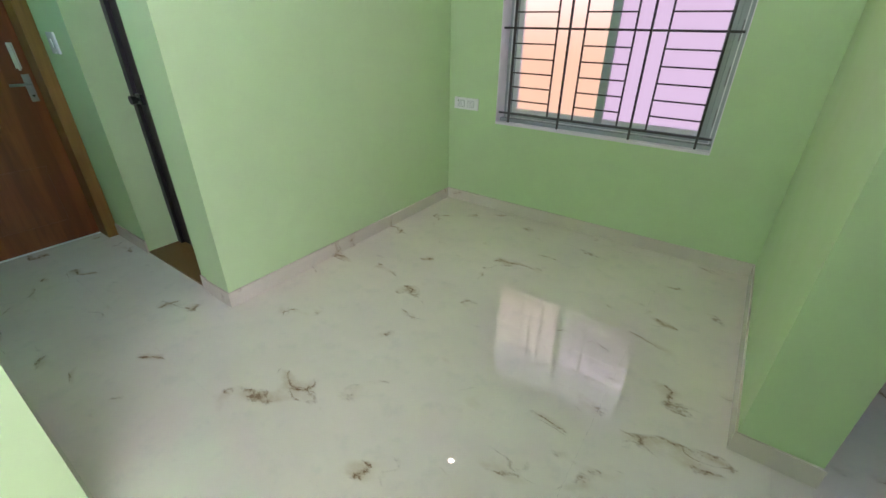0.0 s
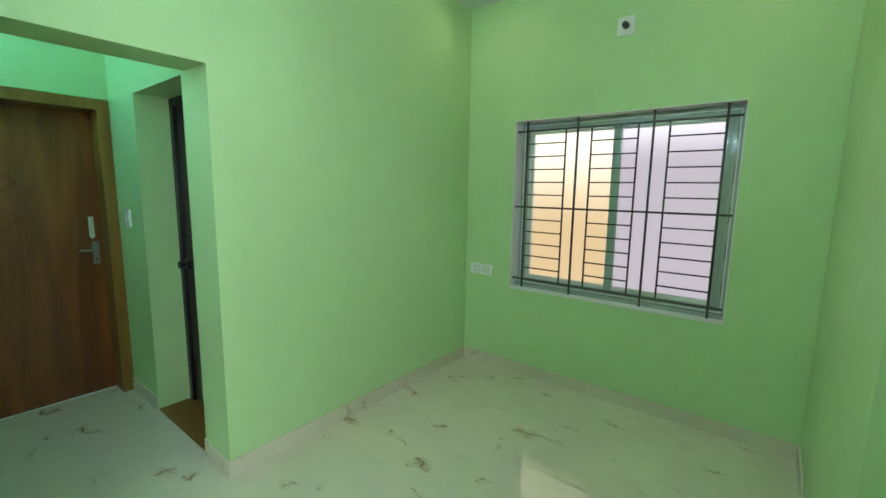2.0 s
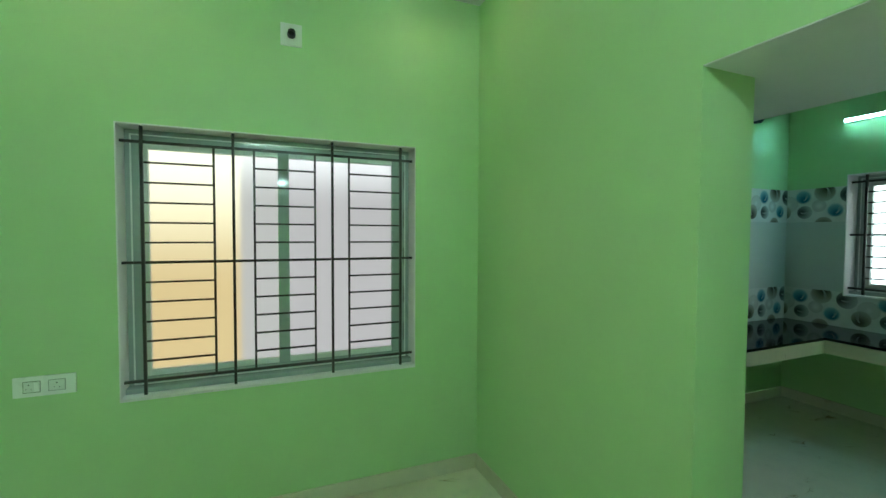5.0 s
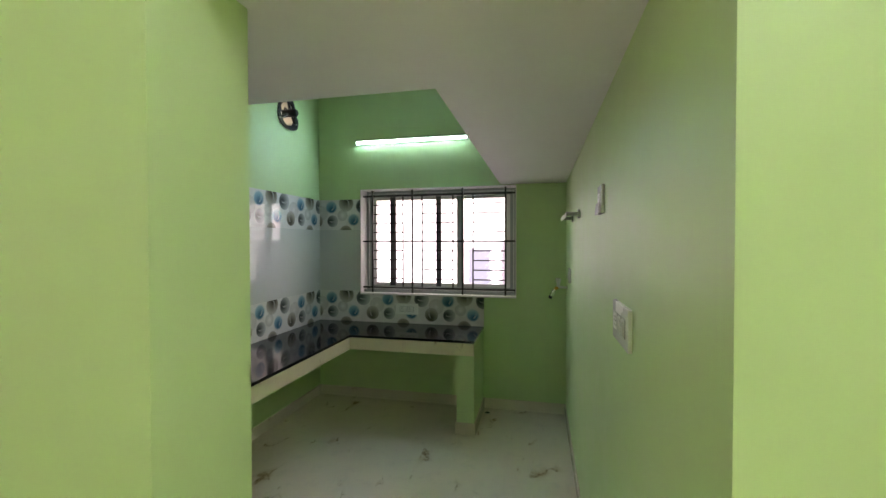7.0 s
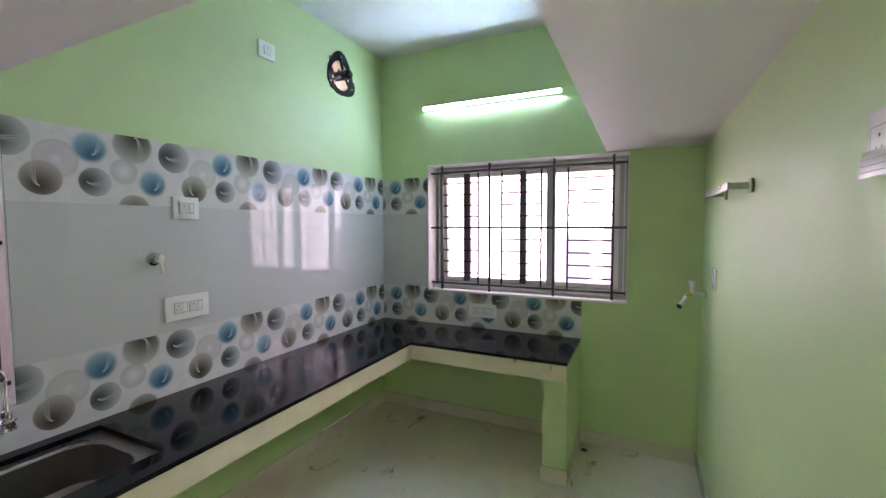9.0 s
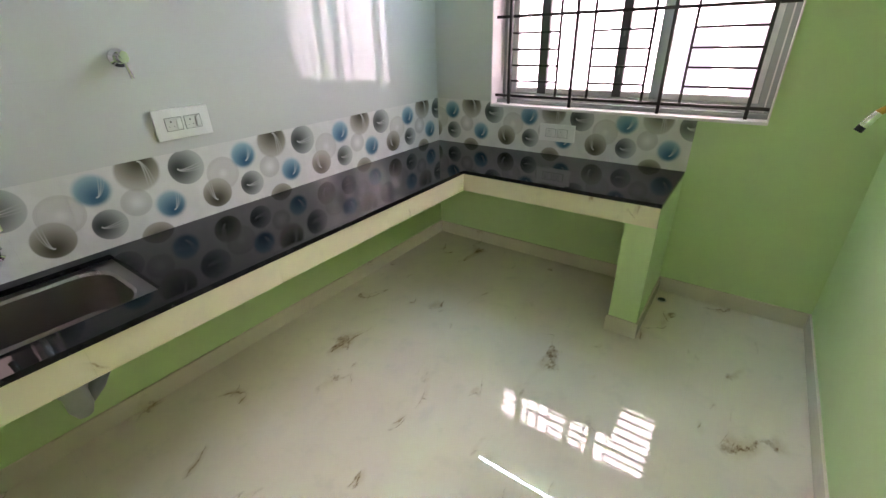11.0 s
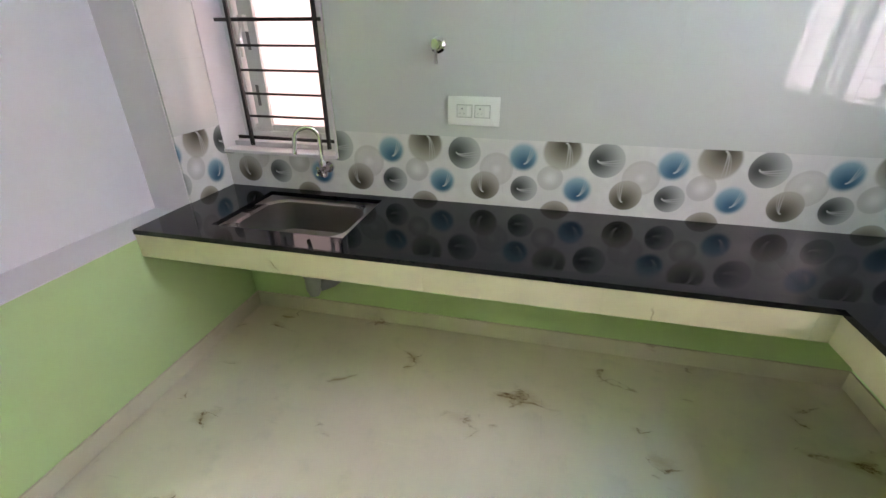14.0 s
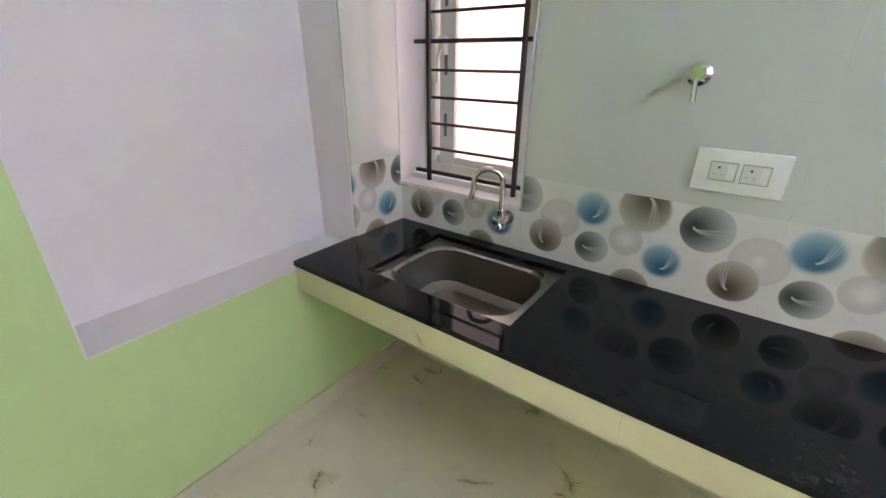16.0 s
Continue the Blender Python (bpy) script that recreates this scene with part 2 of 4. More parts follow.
FRAME_WOOD = wood("ochre_frame_wood", (0.21, 0.095, 0.016), (0.31, 0.15, 0.03), 0.4)
THRESHOLD = plain("brown_threshold_stone", (0.24, 0.115, 0.025), 0.4, 0, 60, 0.3)
BATH_DOOR = wood("dark_bath_door", (0.016, 0.010, 0.007), (0.035, 0.022, 0.014), 0.3)
PVC_GREY = plain("grey_pvc", (0.24, 0.27, 0.28), 0.4, 0, 60, 0.2)
PVC_PALE = plain("pale_grey_pvc", (0.40, 0.43, 0.42), 0.4, 0, 60, 0.2)
BRASS = plain("yellow_brass", (0.6, 0.36, 0.08), 0.3, 1.0, 60, 0.2)
PLASTER = plain("bare_plaster", (0.42, 0.42, 0.38), 0.8, 0, 50, 0.2, 0.2)
HOLE = plain("dark_drain", (0.012, 0.010, 0.008), 0.6, 0, 80, 0.4)
ROOF = plain("outer_wall", (0.5, 0.47, 0.42), 0.8, 0, 20, 0.2)
TUBE_W = lamp_glow("living_tube_light", (0.80, 0.97, 1.0), TUBE_LIVING)
TUBE_K = lamp_glow("kitchen_tube_light", (0.42, 0.79, 1.0), TUBE_KITCHEN)
TUBE_F = lamp_glow("foyer_tube_light", (0.44, 0.95, 1.0), TUBE_FOYER)
SPOT_W = lamp_glow("warm_downlight", (1.0, 0.86, 0.55), SPOT)
SLEEVE = plain("cream_glossy_plastic", (0.86, 0.84, 0.72), 0.16, coat=1.0)
FROST_A = frosted("frosted_glass", (0.97, 0.97, 0.97), 0.30)
FROST_B = frosted("frosted_glass_lilac", (0.95, 0.93, 0.97), 0.30)
FROST_K = frosted("kitchen_glass", (0.97, 0.97, 0.98), 0.2)


def granite():
    n = Nodes("black_granite")
    at = n.place()
    speck = n.noise(160, 3, 0.7, at)
    smear = n.noise(7, 4, 0.65, at)
    base = n.mix(n.span(speck, 0.62, 0.75), (0.006, 0.006, 0.007), (0.035, 0.035, 0.037))
    base = n.mix(n.math("MULTIPLY", n.span(smear, 0.55, 0.75), 0.4), base, (0.03, 0.03, 0.033))
    scuff = n.math("MULTIPLY", n.span(n.noise(3.2, 2, 0.5, at), 0.54, 0.64), n.span(n.noise(55, 4, 0.75, at, 0.3), 0.5, 0.66))
    base = n.mix(n.math("MULTIPLY", scuff, 0.07), base, (0.16, 0.16, 0.165))
    n.set(Base_Color=base, Roughness=n.span(smear, 0.45, 0.75, 0.03, 0.14), Specular_IOR_Level=0.24)
    n.bump(n.noise(2.0, 2, 0.5, at), 0.04, 0.01)
    return n.mat


GRANITE = granite()


# ---- building helpers ----
def box(bm, x0, x1, y0, y1, z0, z1, bevel=0.0):
    r = bmesh.ops.create_cube(bm, size=1.0, matrix=Matrix.Translation(((x0 + x1) / 2, (y0 + y1) / 2, (z0 + z1) / 2)) @ Matrix.Diagonal((abs(x1 - x0), abs(y1 - y0), abs(z1 - z0), 1)))
    if bevel:
        edges = list({e for v in r["verts"] for e in v.link_edges})
        bmesh.ops.bevel(bm, geom=edges, offset=bevel, segments=2, profile=0.7, affect="EDGES")
    return bm


def rod(bm, a, b, r, sides=12, r2=None):
    a, b = Vector(a), Vector(b)
    m = Matrix.Translation((a + b) / 2) @ (b - a).to_track_quat("Z", "Y").to_matrix().to_4x4()
    bmesh.ops.create_cone(bm, cap_ends=True, segments=sides, radius1=r, radius2=r if r2 is None else r2, depth=(b - a).length, matrix=m)
    return bm


def pipe(bm, points, r, sides=12):
    """A round tube along points."""
    pts = [Vector(p) for p in points]
    rings = []
    side = None
    for i, p in enumerate(pts):
        d = (pts[min(i + 1, len(pts) - 1)] - pts[max(i - 1, 0)]).normalized()
        if side is None:
            side = d.orthogonal().normalized()
        side = (side - d * side.dot(d)).normalized()
        other = d.cross(side)
        rings.append([bm.verts.new(p + r * (math.cos(k * math.tau / sides) * side + math.sin(k * math.tau / sides) * other)) for k in range(sides)])
    for a, b in zip(rings, rings[1:]):
        for k in range(sides):
            bm.faces.new((a[k], a[(k + 1) % sides], b[(k + 1) % sides], b[k]))
    bm.faces.new(rings[0][::-1])
    bm.faces.new(rings[-1])
    return bm


def cells(us, vs, gaps, w0, w1, put, bm=None):
    """One closed slab over a grid of cells, less the gaps (i, j). put(u, w, v) gives the place."""
    bm = bm or bmesh.new()
    corner = {}

    def at(i, j, w):
        if (i, j, w) not in corner:
            corner[i, j, w] = bm.verts.new(put(us[i], w, vs[j]))
        return corner[i, j, w]

    keep = {(i, j) for i in range(len(us) - 1) for j in range(len(vs) - 1)} - set(gaps)
    for i, j in sorted(keep):
        quad = ((i, j), (i + 1, j), (i + 1, j + 1), (i, j + 1))
        bm.faces.new([at(a, b, w0) for a, b in quad])
        bm.faces.new([at(a, b, w1) for a, b in reversed(quad)])
        for near, (p, q) in (((i, j - 1), (quad[0], quad[1])), ((i + 1, j), (quad[1], quad[2])), ((i, j + 1), (quad[2], quad[3])), ((i - 1, j), (quad[3], quad[0]))):
            if near not in keep:
                bm.faces.new((at(*p, w0), at(*p, w1), at(*q, w1), at(*q, w0)))
    return bm


def facing_y(u, w, v):
    return u, w, v


def facing_x(u, w, v):
    return w, u, v


def lying(u, w, v):
    return u, v, w


def smooth(ob):
    for p in ob.data.polygons:
        p.use_smooth = True
    ob.data.set_sharp_from_angle(angle=radians(35))
    return ob


def part(name, bm, material, parent=None, label="", round_off=True):
    bmesh.ops.recalc_face_normals(bm, faces=bm.faces)
    mesh = bpy.data.meshes.new(name)
    bm.to_mesh(mesh)
    bm.free()
    mesh.materials.append(material)
    ob = new(name, mesh)
    ob.parent = parent
    if label:
        ob["label"] = label
    return smooth(ob) if round_off else ob


def fresh():
    return bmesh.new()


def empty(name, x=0.0, y=0.0, z=0.0):
    ob = new(name)
    ob.location = (x, y, z)
    bpy.context.view_layer.update()
    return ob


def local(ob, parent):
    """Keeps ob where its mesh was made, under a parent that stands away from the origin."""
    ob.parent = parent
    ob.matrix_parent_inverse = Matrix.Translation(parent.location).inverted()
    return ob


def structure(name, bm, material, label, category):
    return tagged(part(name, bm, material, round_off=False), label, category, kind="structure")


def boxes(*rows):
    bm = fresh()
    for row in rows:
        box(bm, *row)
    return bm


# ---- shell ----
NO = 3.99
structure("wall_north_living", cells((WL2, -1.462, 0.036, DL + 0.12), (0, 0.725, 2.068, CEIL), [(1, 1)], NL, NO, facing_y),
          GREEN, "green painted plaster wall around a barred window", "wall")
FX, FZ, FR = 3.215, 2.685, 0.115
structure("wall_north_kitchen", cells((DL + 0.12, 0.728, 1.34, FX - FR, FX + FR, 4.0), (0, 0.932, 2.068, FZ - FR, FZ + FR, CEIL), [(1, 1), (3, 3)], NK, NO, facing_y),
          GREEN, "green painted plaster wall above the tiled counter", "wall")
structure("wall_east_kitchen", cells((1.1, 1.79, 3.312, NK), (0, 1.033, 2.063, CEIL), [(1, 1)], EK, 4.0, facing_x), GREEN, "green painted plaster wall with a wide window", "wall")
structure("wall_south_kitchen", boxes((DL, EK, 1.1, SK, 0, CEIL)), GREEN, "green painted plaster wall of the kitchen", "wall")
structure("wall_dividing", cells((SK, OPEN_N, 2.502, 3.462, NL), (0, 0.713, LOFT, CEIL), [(0, 0), (0, 1), (2, 1)], DL, DK, facing_x),
          GREEN, "green painted wall between living room and kitchen", "wall")
structure("wall_niche_back", boxes((DL, 0.51, 2.502, 3.462, 0.713, LOFT)), GREEN, "thin green painted wall behind the niche", "wall")
structure("wall_east_living", boxes((DL, DK, 0.49, 1.1, 0, CEIL)), GREEN, "green painted plaster wall beside the kitchen opening", "wall")
structure("wall_west_living", cells((0.49, 1.612, NL), (0, HEAD, CEIL), [(0, 0)], WL2, WL, facing_x), GREEN, "green painted plaster wall with an open passage", "wall")
structure("wall_south_living", cells((WL2, WL, -1.18, DL), (0, HEAD, CEIL), [(0, 1), (2, 0)], 0.49, SL, facing_y), GREEN, "green painted plaster wall with a doorway", "wall")
structure("wall_north_foyer", cells((-3.9, -2.955, -2.222, WL2), (0, 2.082, CEIL), [(1, 0)], 1.622, 1.9, facing_y), GREEN, "green painted foyer wall with a deep door recess", "wall")
structure("wall_west_foyer", cells((0.4, 0.6, 1.622), (0, 2.093, CEIL), [(1, 0)], -3.75, -3.44, facing_x), GREEN, "green painted wall over the wooden door", "wall")
structure("wall_south_foyer", boxes((-3.44, WL2, 0.4, 0.6, 0, CEIL)), GREEN, "green painted foyer wall", "wall")
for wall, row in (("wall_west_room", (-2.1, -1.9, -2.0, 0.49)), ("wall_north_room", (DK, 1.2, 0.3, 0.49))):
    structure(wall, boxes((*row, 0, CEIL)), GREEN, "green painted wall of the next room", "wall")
# opening is made up, out of view, to let fill light onto the west wall
structure("wall_east_room", cells((-2.0, -1.7, 0.25, 0.49), (0, 0.55, 2.2, CEIL), [(1, 1)], 1.2, 1.4, facing_x), GREEN, "unseen green painted wall of the next room, light opening added", "wall")
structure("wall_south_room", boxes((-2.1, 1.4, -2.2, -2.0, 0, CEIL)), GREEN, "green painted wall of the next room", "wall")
structure("ceiling", boxes((-4.0, 4.2, -2.3, 4.1, CEIL, CEIL + 0.12)), WHITE, "white painted flat ceiling", "ceiling")
structure("loft_slab", cells((DK, 1.297, EK), (SK, 1.933, NK), [(1, 1)], LOFT - 0.001, LOFT + 0.09, lying), WHITE, "white painted concrete loft slab", "loft")
structure("opening_soffit", boxes((DL + 0.002, DK, SK, OPEN_N - 0.001, LOFT - 0.004, LOFT)), WHITE, "white painted underside of the opening", "soffit")
for row in ((0.51, 0.514, 2.506, 3.458, 0.717, 2.066), (0.51, DK + 0.001, 2.502, 3.462, 0.713, 0.717), (0.51, DK + 0.001, 2.502, 3.462, 2.066, 2.07),
            (0.51, DK + 0.001, 2.502, 2.506, 0.717, 2.066), (0.51, DK + 0.001, 3.458, 3.462, 0.717, 2.066)):
    structure("niche_lining", boxes(row), REVEAL, "white painted inner face of the wall niche", "niche")
structure("ground", boxes((-60, 60, -60, 60, -0.4, -0.3)), ROOF, "dusty ground outside", "ground")
structure("floor", boxes((-3.75, 4.0, -2.2, 4.0, -0.3, -0.012)), PLASTER, "cement bed under marble floor tiles", "floor")


def skirting(*rows):
    for row in rows:
        structure("baseboard", box(fresh(), *row, 0.0, 0.093, bevel=0.002), SKIRT, "veined cream marble skirting", "skirting")


S = 0.010
skirting((WL, DL, NL - S, NL), (WL, WL + S, 1.612, NL - S), (DL - S, DL, OPEN_N, NL - S), (WL2, WL + S, 1.602, 1.612),
         (DL - S, DK + S, OPEN_N - S, OPEN_N), (DL - S, DL, 0.73, OPEN_S), (WL, -1.18, SL, SL + S))
skirting((DK + S, EK, NK - S, NK), (EK - S, EK, SK + S, NK - S), (DK, EK, SK, SK + S), (DK, DK + S, OPEN_N, NK))
skirting((-3.44, -2.955, 1.612, 1.622), (-2.222, WL2, 1.612, 1.622))


# ---- windows ----
def north(u0, u1, w0, w1, v0, v1):
    return u0, u1, w0, w1, v0, v1


def east(u0, u1, w0, w1, v0, v1):
    return w0, w1, u0, u1, v0, v1


def hollow(bm, way, u0, u1, v0, v1, w0, w1, t, bevel=0.0):
    """A rectangular frame of bars t wide."""
    for row in ((u0, u1, w0, w1, v0, v0 + t), (u0, u1, w0, w1, v1 - t, v1), (u0, u0 + t, w0, w1, v0 + t, v1 - t), (u1 - t, u1, w0, w1, v0 + t, v1 - t)):
        box(bm, *way(*row), bevel=bevel)
    return bm


def window(name, way, face, deep, u0, u1, v0, v1, panes, stiles, label, frame_mat, prints=()):
    """A window set deep in the wall: lining, sill, outer frame, stiles (u0, u1, material), panes (u0, u1, material), printed bars on its film."""
    thing = tagged(empty(name), label, "window", kind="structure")
    part("window_lining", hollow(fresh(), way, u0 - 0.001, u1 + 0.001, v0 - 0.001, v1 + 0.001, face - 0.006, face + deep + 0.05, 0.006), REVEAL, thing, round_off=False)
    part("window_sill", box(fresh(), *way(u0, u1, face - 0.012, face + deep, v0 - 0.004, v0 + 0.012), bevel=0.003), REVEAL, thing, "white painted sill")
    part("window_frame", hollow(fresh(), way, u0 + 0.005, u1 - 0.005, v0 + 0.012, v1 - 0.005, face + deep, face + deep + 0.06, 0.06, 0.003), frame_mat, thing, "frame wrapped in grey film")
    i0, i1, j0, j1 = u0 + 0.065, u1 - 0.065, v0 + 0.072, v1 - 0.065
    part("track_rib", hollow(fresh(), way, u0 + 0.028, u1 - 0.028, v0 + 0.036, v1 - 0.028, face + deep - 0.006, face + deep + 0.001, 0.006), UPVC, thing, round_off=False)
    part("bottom_track", box(fresh(), *way(u0 + 0.007, u1 - 0.007, face + deep * 0.42, face + deep - 0.001, v0 + 0.0125, v0 + 0.038), bevel=0.003), frame_mat, thing, "film-covered sliding track")
    for a, b, mat in stiles:
        part("stile", box(fresh(), *way(a, b, face + deep + 0.012, face + deep + 0.05, j0, j1), bevel=0.003), mat, thing)
    for z0, z1 in ((j0, j0 + 0.032), (j1 - 0.032, j1)):
        part("rail", box(fresh(), *way(i0, i1, face + deep + 0.016, face + deep + 0.046, z0, z1), bevel=0.003), UPVC, thing)
    for a, b, mat in panes:
        pane = part("pane", box(fresh(), *way(a, b, face + deep + 0.028, face + deep + 0.033, j0 + 0.03, j1 - 0.03)), mat, thing, round_off=False)
        pane.visible_shadow = False
    for u, v, w, h, off in prints:
        part("film_print", box(fresh(), *way(u - w / 2, u + w / 2, face + deep + off - 0.001, face + deep + off + 0.001, v - h / 2, v + h / 2)), FILM_TEXT, thing, round_off=False)
    return thing


def grille(way, face, u0, u1, longs, uprights, inners, ladders, top, bottom, v0, v1, label, r=0.0062, rungs=5):
    """Welded bars: long horizontals, full uprights, inner uprights, and ladder rungs between pairs."""
    thing = tagged(empty("window_grille"), label, "window grille")
    for v in longs:
        part("crossbar", box(fresh(), *way(u0, u1, face - r, face + r, v - r * 1.1, v + r * 1.1), bevel=0.001), STEEL_BLACK, thing)
    for u in uprights:
        part("upright_bar", box(fresh(), *way(u - r * 1.1, u + r * 1.1, face - 2.6 * r, face - r * 0.4, v0, v1), bevel=0.001), STEEL_BLACK, thing)
    for u in inners:
        part("inner_bar", box(fresh(), *way(u - r * 0.9, u + r * 0.9, face - r * 0.8, face + r * 0.8, bottom, top), bevel=0.001), STEEL_BLACK, thing)
    for a, b in ladders:
        for hi, lo, count in ((longs[2], longs[1], rungs), (longs[1], longs[0], rungs)):
            for k in range(1, count + 1):
                v = lo + (hi - lo) * k / (count + 1)
                part("rung", box(fresh(), *way(min(a, b), max(a, b), face - r * 0.7, face + r * 0.7, v - r * 0.75, v + r * 0.75)), STEEL_BLACK, thing, round_off=False)
    return thing


side_prints = [(0.0, 0.92 + 0.24 * k, 0.014, 0.11, 0.0) for k in range(5)]
top_prints = [(-0.6 + 0.2 * k, 2.035, 0.12, 0.014, 0.0) for k in range(3)]
window("window_1", north, NL, 0.118, -1.462, 0.036, 0.725, 2.068, ((-1.40, -0.735, FROST_A), (-0.69, -0.05, FROST_B)),
       ((-1.397, -1.362, UPVC), (-0.742, -0.683, FILM), (-0.075, -0.03, FILM)), "white sliding window with frosted panes and film", FILM, side_prints + top_prints)
grille(north, NL + 0.02, -1.45, 0.022, (0.809, 1.396, 1.985), (-1.36, -0.96, -0.456, -0.055), (-1.051, -0.861, -0.55, -0.361),
       ((-1.36, -1.051), (-0.861, -0.55), (-0.361, -0.055)), 1.985, 0.809, 0.742, 2.06, "black welded steel grille in the living room window")
window("window_2", east, EK - 0.008, 0.15, 1.79, 3.312, 1.033, 2.063, ((3.05, 3.235, FROST_K), (2.57, 3.02, FROST_K), (2.36, 2.54, FROST_K), (1.86, 2.31, FROST_K)),
       ((3.212, 3.247, UPVC), (3.005, 3.063, DARK_SASH), (2.532, 2.583, DARK_SASH), (2.303, 2.373, FILM), (1.855, 1.897, UPVC)), "white sliding kitchen window above the counter", FILM,
       [(2.557, 1.25 + 0.2 * k, 0.009, 0.045, 0.011) for k in range(4)] + [(2.05 + 0.3 * k, 1.075, 0.09, 0.012, 0.0) for k in range(4)])
grille(east, EK + 0.01, 1.80, 3.29, (1.1, 1.552, 1.995), (3.187, 2.779, 2.287, 1.887), (2.877, 2.684, 2.381, 2.19),
       ((3.187, 2.877), (2.684, 2.381), (2.19, 1.887)), 1.995, 1.1, 1.05, 2.05, "black welded steel grille in the kitchen window", 0.0075, 4)
casement = window("window_3", north, TN, 0.17, 0.728, 1.34, 0.932, 2.068, ((0.885, 1.22, FROST_A),), ((0.812, 0.892, UPVC), (1.205, 1.27, UPVC)), "narrow white casement window over the sink", UPVC,
                  [(0.772, 1.12 + 0.22 * k, 0.012, 0.09, 0.0) for k in range(5)] + [(0.845, 1.18 + 0.26 * k, 0.016, 0.10, 0.011) for k in range(4)])
part("casement_handle", pipe(box(fresh(), 0.826, 0.856, TN + 0.15, TN + 0.182, 1.47, 1.54, bevel=0.004), [(0.841, TN + 0.155, 1.50), (0.838, TN + 0.14, 1.475), (0.83, TN + 0.14, 1.45), (0.828, TN + 0.14, 1.36)], 0.007, 10), PLASTIC, casement, "white lever handle")
grille(north, TN + 0.012, 0.815, 1.337, (1.006, 1.515, 2.01), (0.892, 1.302), (), ((0.892, 1.302),), 2.01, 1.006, 0.97, 2.05, "black welded steel grille over the sink", 0.0068, 4)

# the neighbours' walls, close outside the windows; they glow in place of daylight
structure("backdrop_orange_wall", boxes((-4.5, -1.0, 4.9, 4.95, -0.3, 2.5)), glow("orange_wall_glow", (0.97, 0.64, 0.34), (2.3, 2.0, 1.65), DAY_NORTH, 1.1, 2.65), "orange house wall, daylight put in as glow", "backdrop")
structure("backdrop_lilac_wall", boxes((-1.0, 0.2, 4.9, 4.95, -0.3, 2.5)), glow("lilac_wall_glow", (0.69, 0.575, 0.59), (2.3, 2.05, 2.1), DAY_NORTH, 1.75, 2.6), "pale lilac house wall, daylight put in as glow", "backdrop")
structure("backdrop_cream_wall", boxes((0.2, 4.5, 4.9, 4.95, -0.3, 2.5)), glow("cream_wall_glow", (0.98, 0.86, 0.76), (1.0, 0.96, 0.90), 0.58, 0.9, 2.2), "cream house wall, daylight put in as glow", "backdrop")
# upper wall glows in place of sun, added to brighten the fan sleeve
structure("backdrop_upper_wall", boxes((0.2, 4.5, 4.9, 4.95, 2.5, 4.4)), glow("upper_wall_glow", (0.96, 0.92, 0.74), (0.98, 0.95, 0.80), 2.2, 2.5, 4.4), "cream upper house wall, sunlight put in as glow", "backdrop")
structure("backdrop_sky_north", boxes((-4.5, 0.2, 4.9, 4.95, 2.5, 7), (0.2, 4.5, 4.9, 4.95, 4.4, 7)), glow("bright_sky_over_walls", (0.92, 0.93, 1.0), (1.0, 1.0, 1.0), SKY_NORTH, 2.5, 4.0), "bright overcast sky above the house walls", "backdrop")
structure("backdrop_sky_east", boxes((7.0, 7.05, -6, 9, -0.3, 7)), glow("bright_open_sky", (0.95, 0.96, 1.0), (1.0, 1.0, 1.0), DAY_EAST, 0.8, 2.6), "bright overcast sky and white wall", "backdrop")
# unseen fill panel, added to brighten the west living wall through the doorway
structure("backdrop_room_fill", boxes((3.0, 3.05, -4.5, 1.05, -0.3, 6)), glow("room_fill_glow", (0.95, 0.96, 1.0), (1.0, 1.0, 1.0), FILL_ROOM, 0.8, 2.6), "unseen glowing panel added to light the living room", "backdrop")
# two plain blocks for the pale patches; emission stands in for daylight on them
structure("backdrop_blue_block", boxes((5.5, 6.1, 2.28, 2.54, -0.3, 1.46)), glow("blue_block_glow", (0.60, 0.68, 0.95), (0.72, 0.78, 0.98), 0.75, 0.5, 1.6), "pale blue block outside, daylight put in as glow", "backdrop")
structure("backdrop_lilac_block", boxes((5.5, 6.1, 1.70, 2.09, -0.3, 1.56)), glow("lilac_block_glow", (0.66, 0.62, 0.80), (0.78, 0.74, 0.86), 0.75, 0.5, 1.6), "pale lilac block outside, daylight put in as glow", "backdrop")


# ---- kitchen counter ----
HX0, HX1, HY0, HY1 = 0.988, 1.572, 3.268, 3.700
CF, CE = 3.150, 3.170
worktop = tagged(empty("worktop", 2.0, 3.5, SLAB), "polished black granite worktop with sink cut-out", "worktop")
local(part("granite_slab", cells((DK, HX0, HX1, 3.105), (CF, HY0, HY1, NK - 0.002), [(1, 1)], SLAB, TOP, lying), GRANITE, worktop, "long slab with the sink cut-out", round_off=False), worktop)
local(part("granite_slab", cells((3.1055, CE, TE + 0.002), (2.087, CF, NK - 0.002), [(0, 0)], SLAB, TOP, lying), GRANITE, worktop, "corner slab below the window", round_off=False), worktop)
support = tagged(empty("counter_slab"), "cast counter slab faced with cream marble strips", "counter")
bm = cells((DK, HX0 - 0.02, HX1 + 0.02, CE + 0.016, EK), (2.1, CF + 0.016, HY0 - 0.02, HY1 + 0.02, NK), [(0, 0), (1, 0), (2, 0), (1, 2)], BEAM, SLAB, lying)
part("slab", bm, GREEN, support, round_off=False)
edge = DK
while edge < CE:
    end = min(edge + 0.6, CE + 0.004)
    part("facing_strip", box(fresh(), edge + 0.0001, end - 0.0001, CF + 0.004, CF + 0.016, BEAM - 0.002, SLAB, bevel=0.0003), CREAM, support)
    edge += 0.6
edge = 2.09
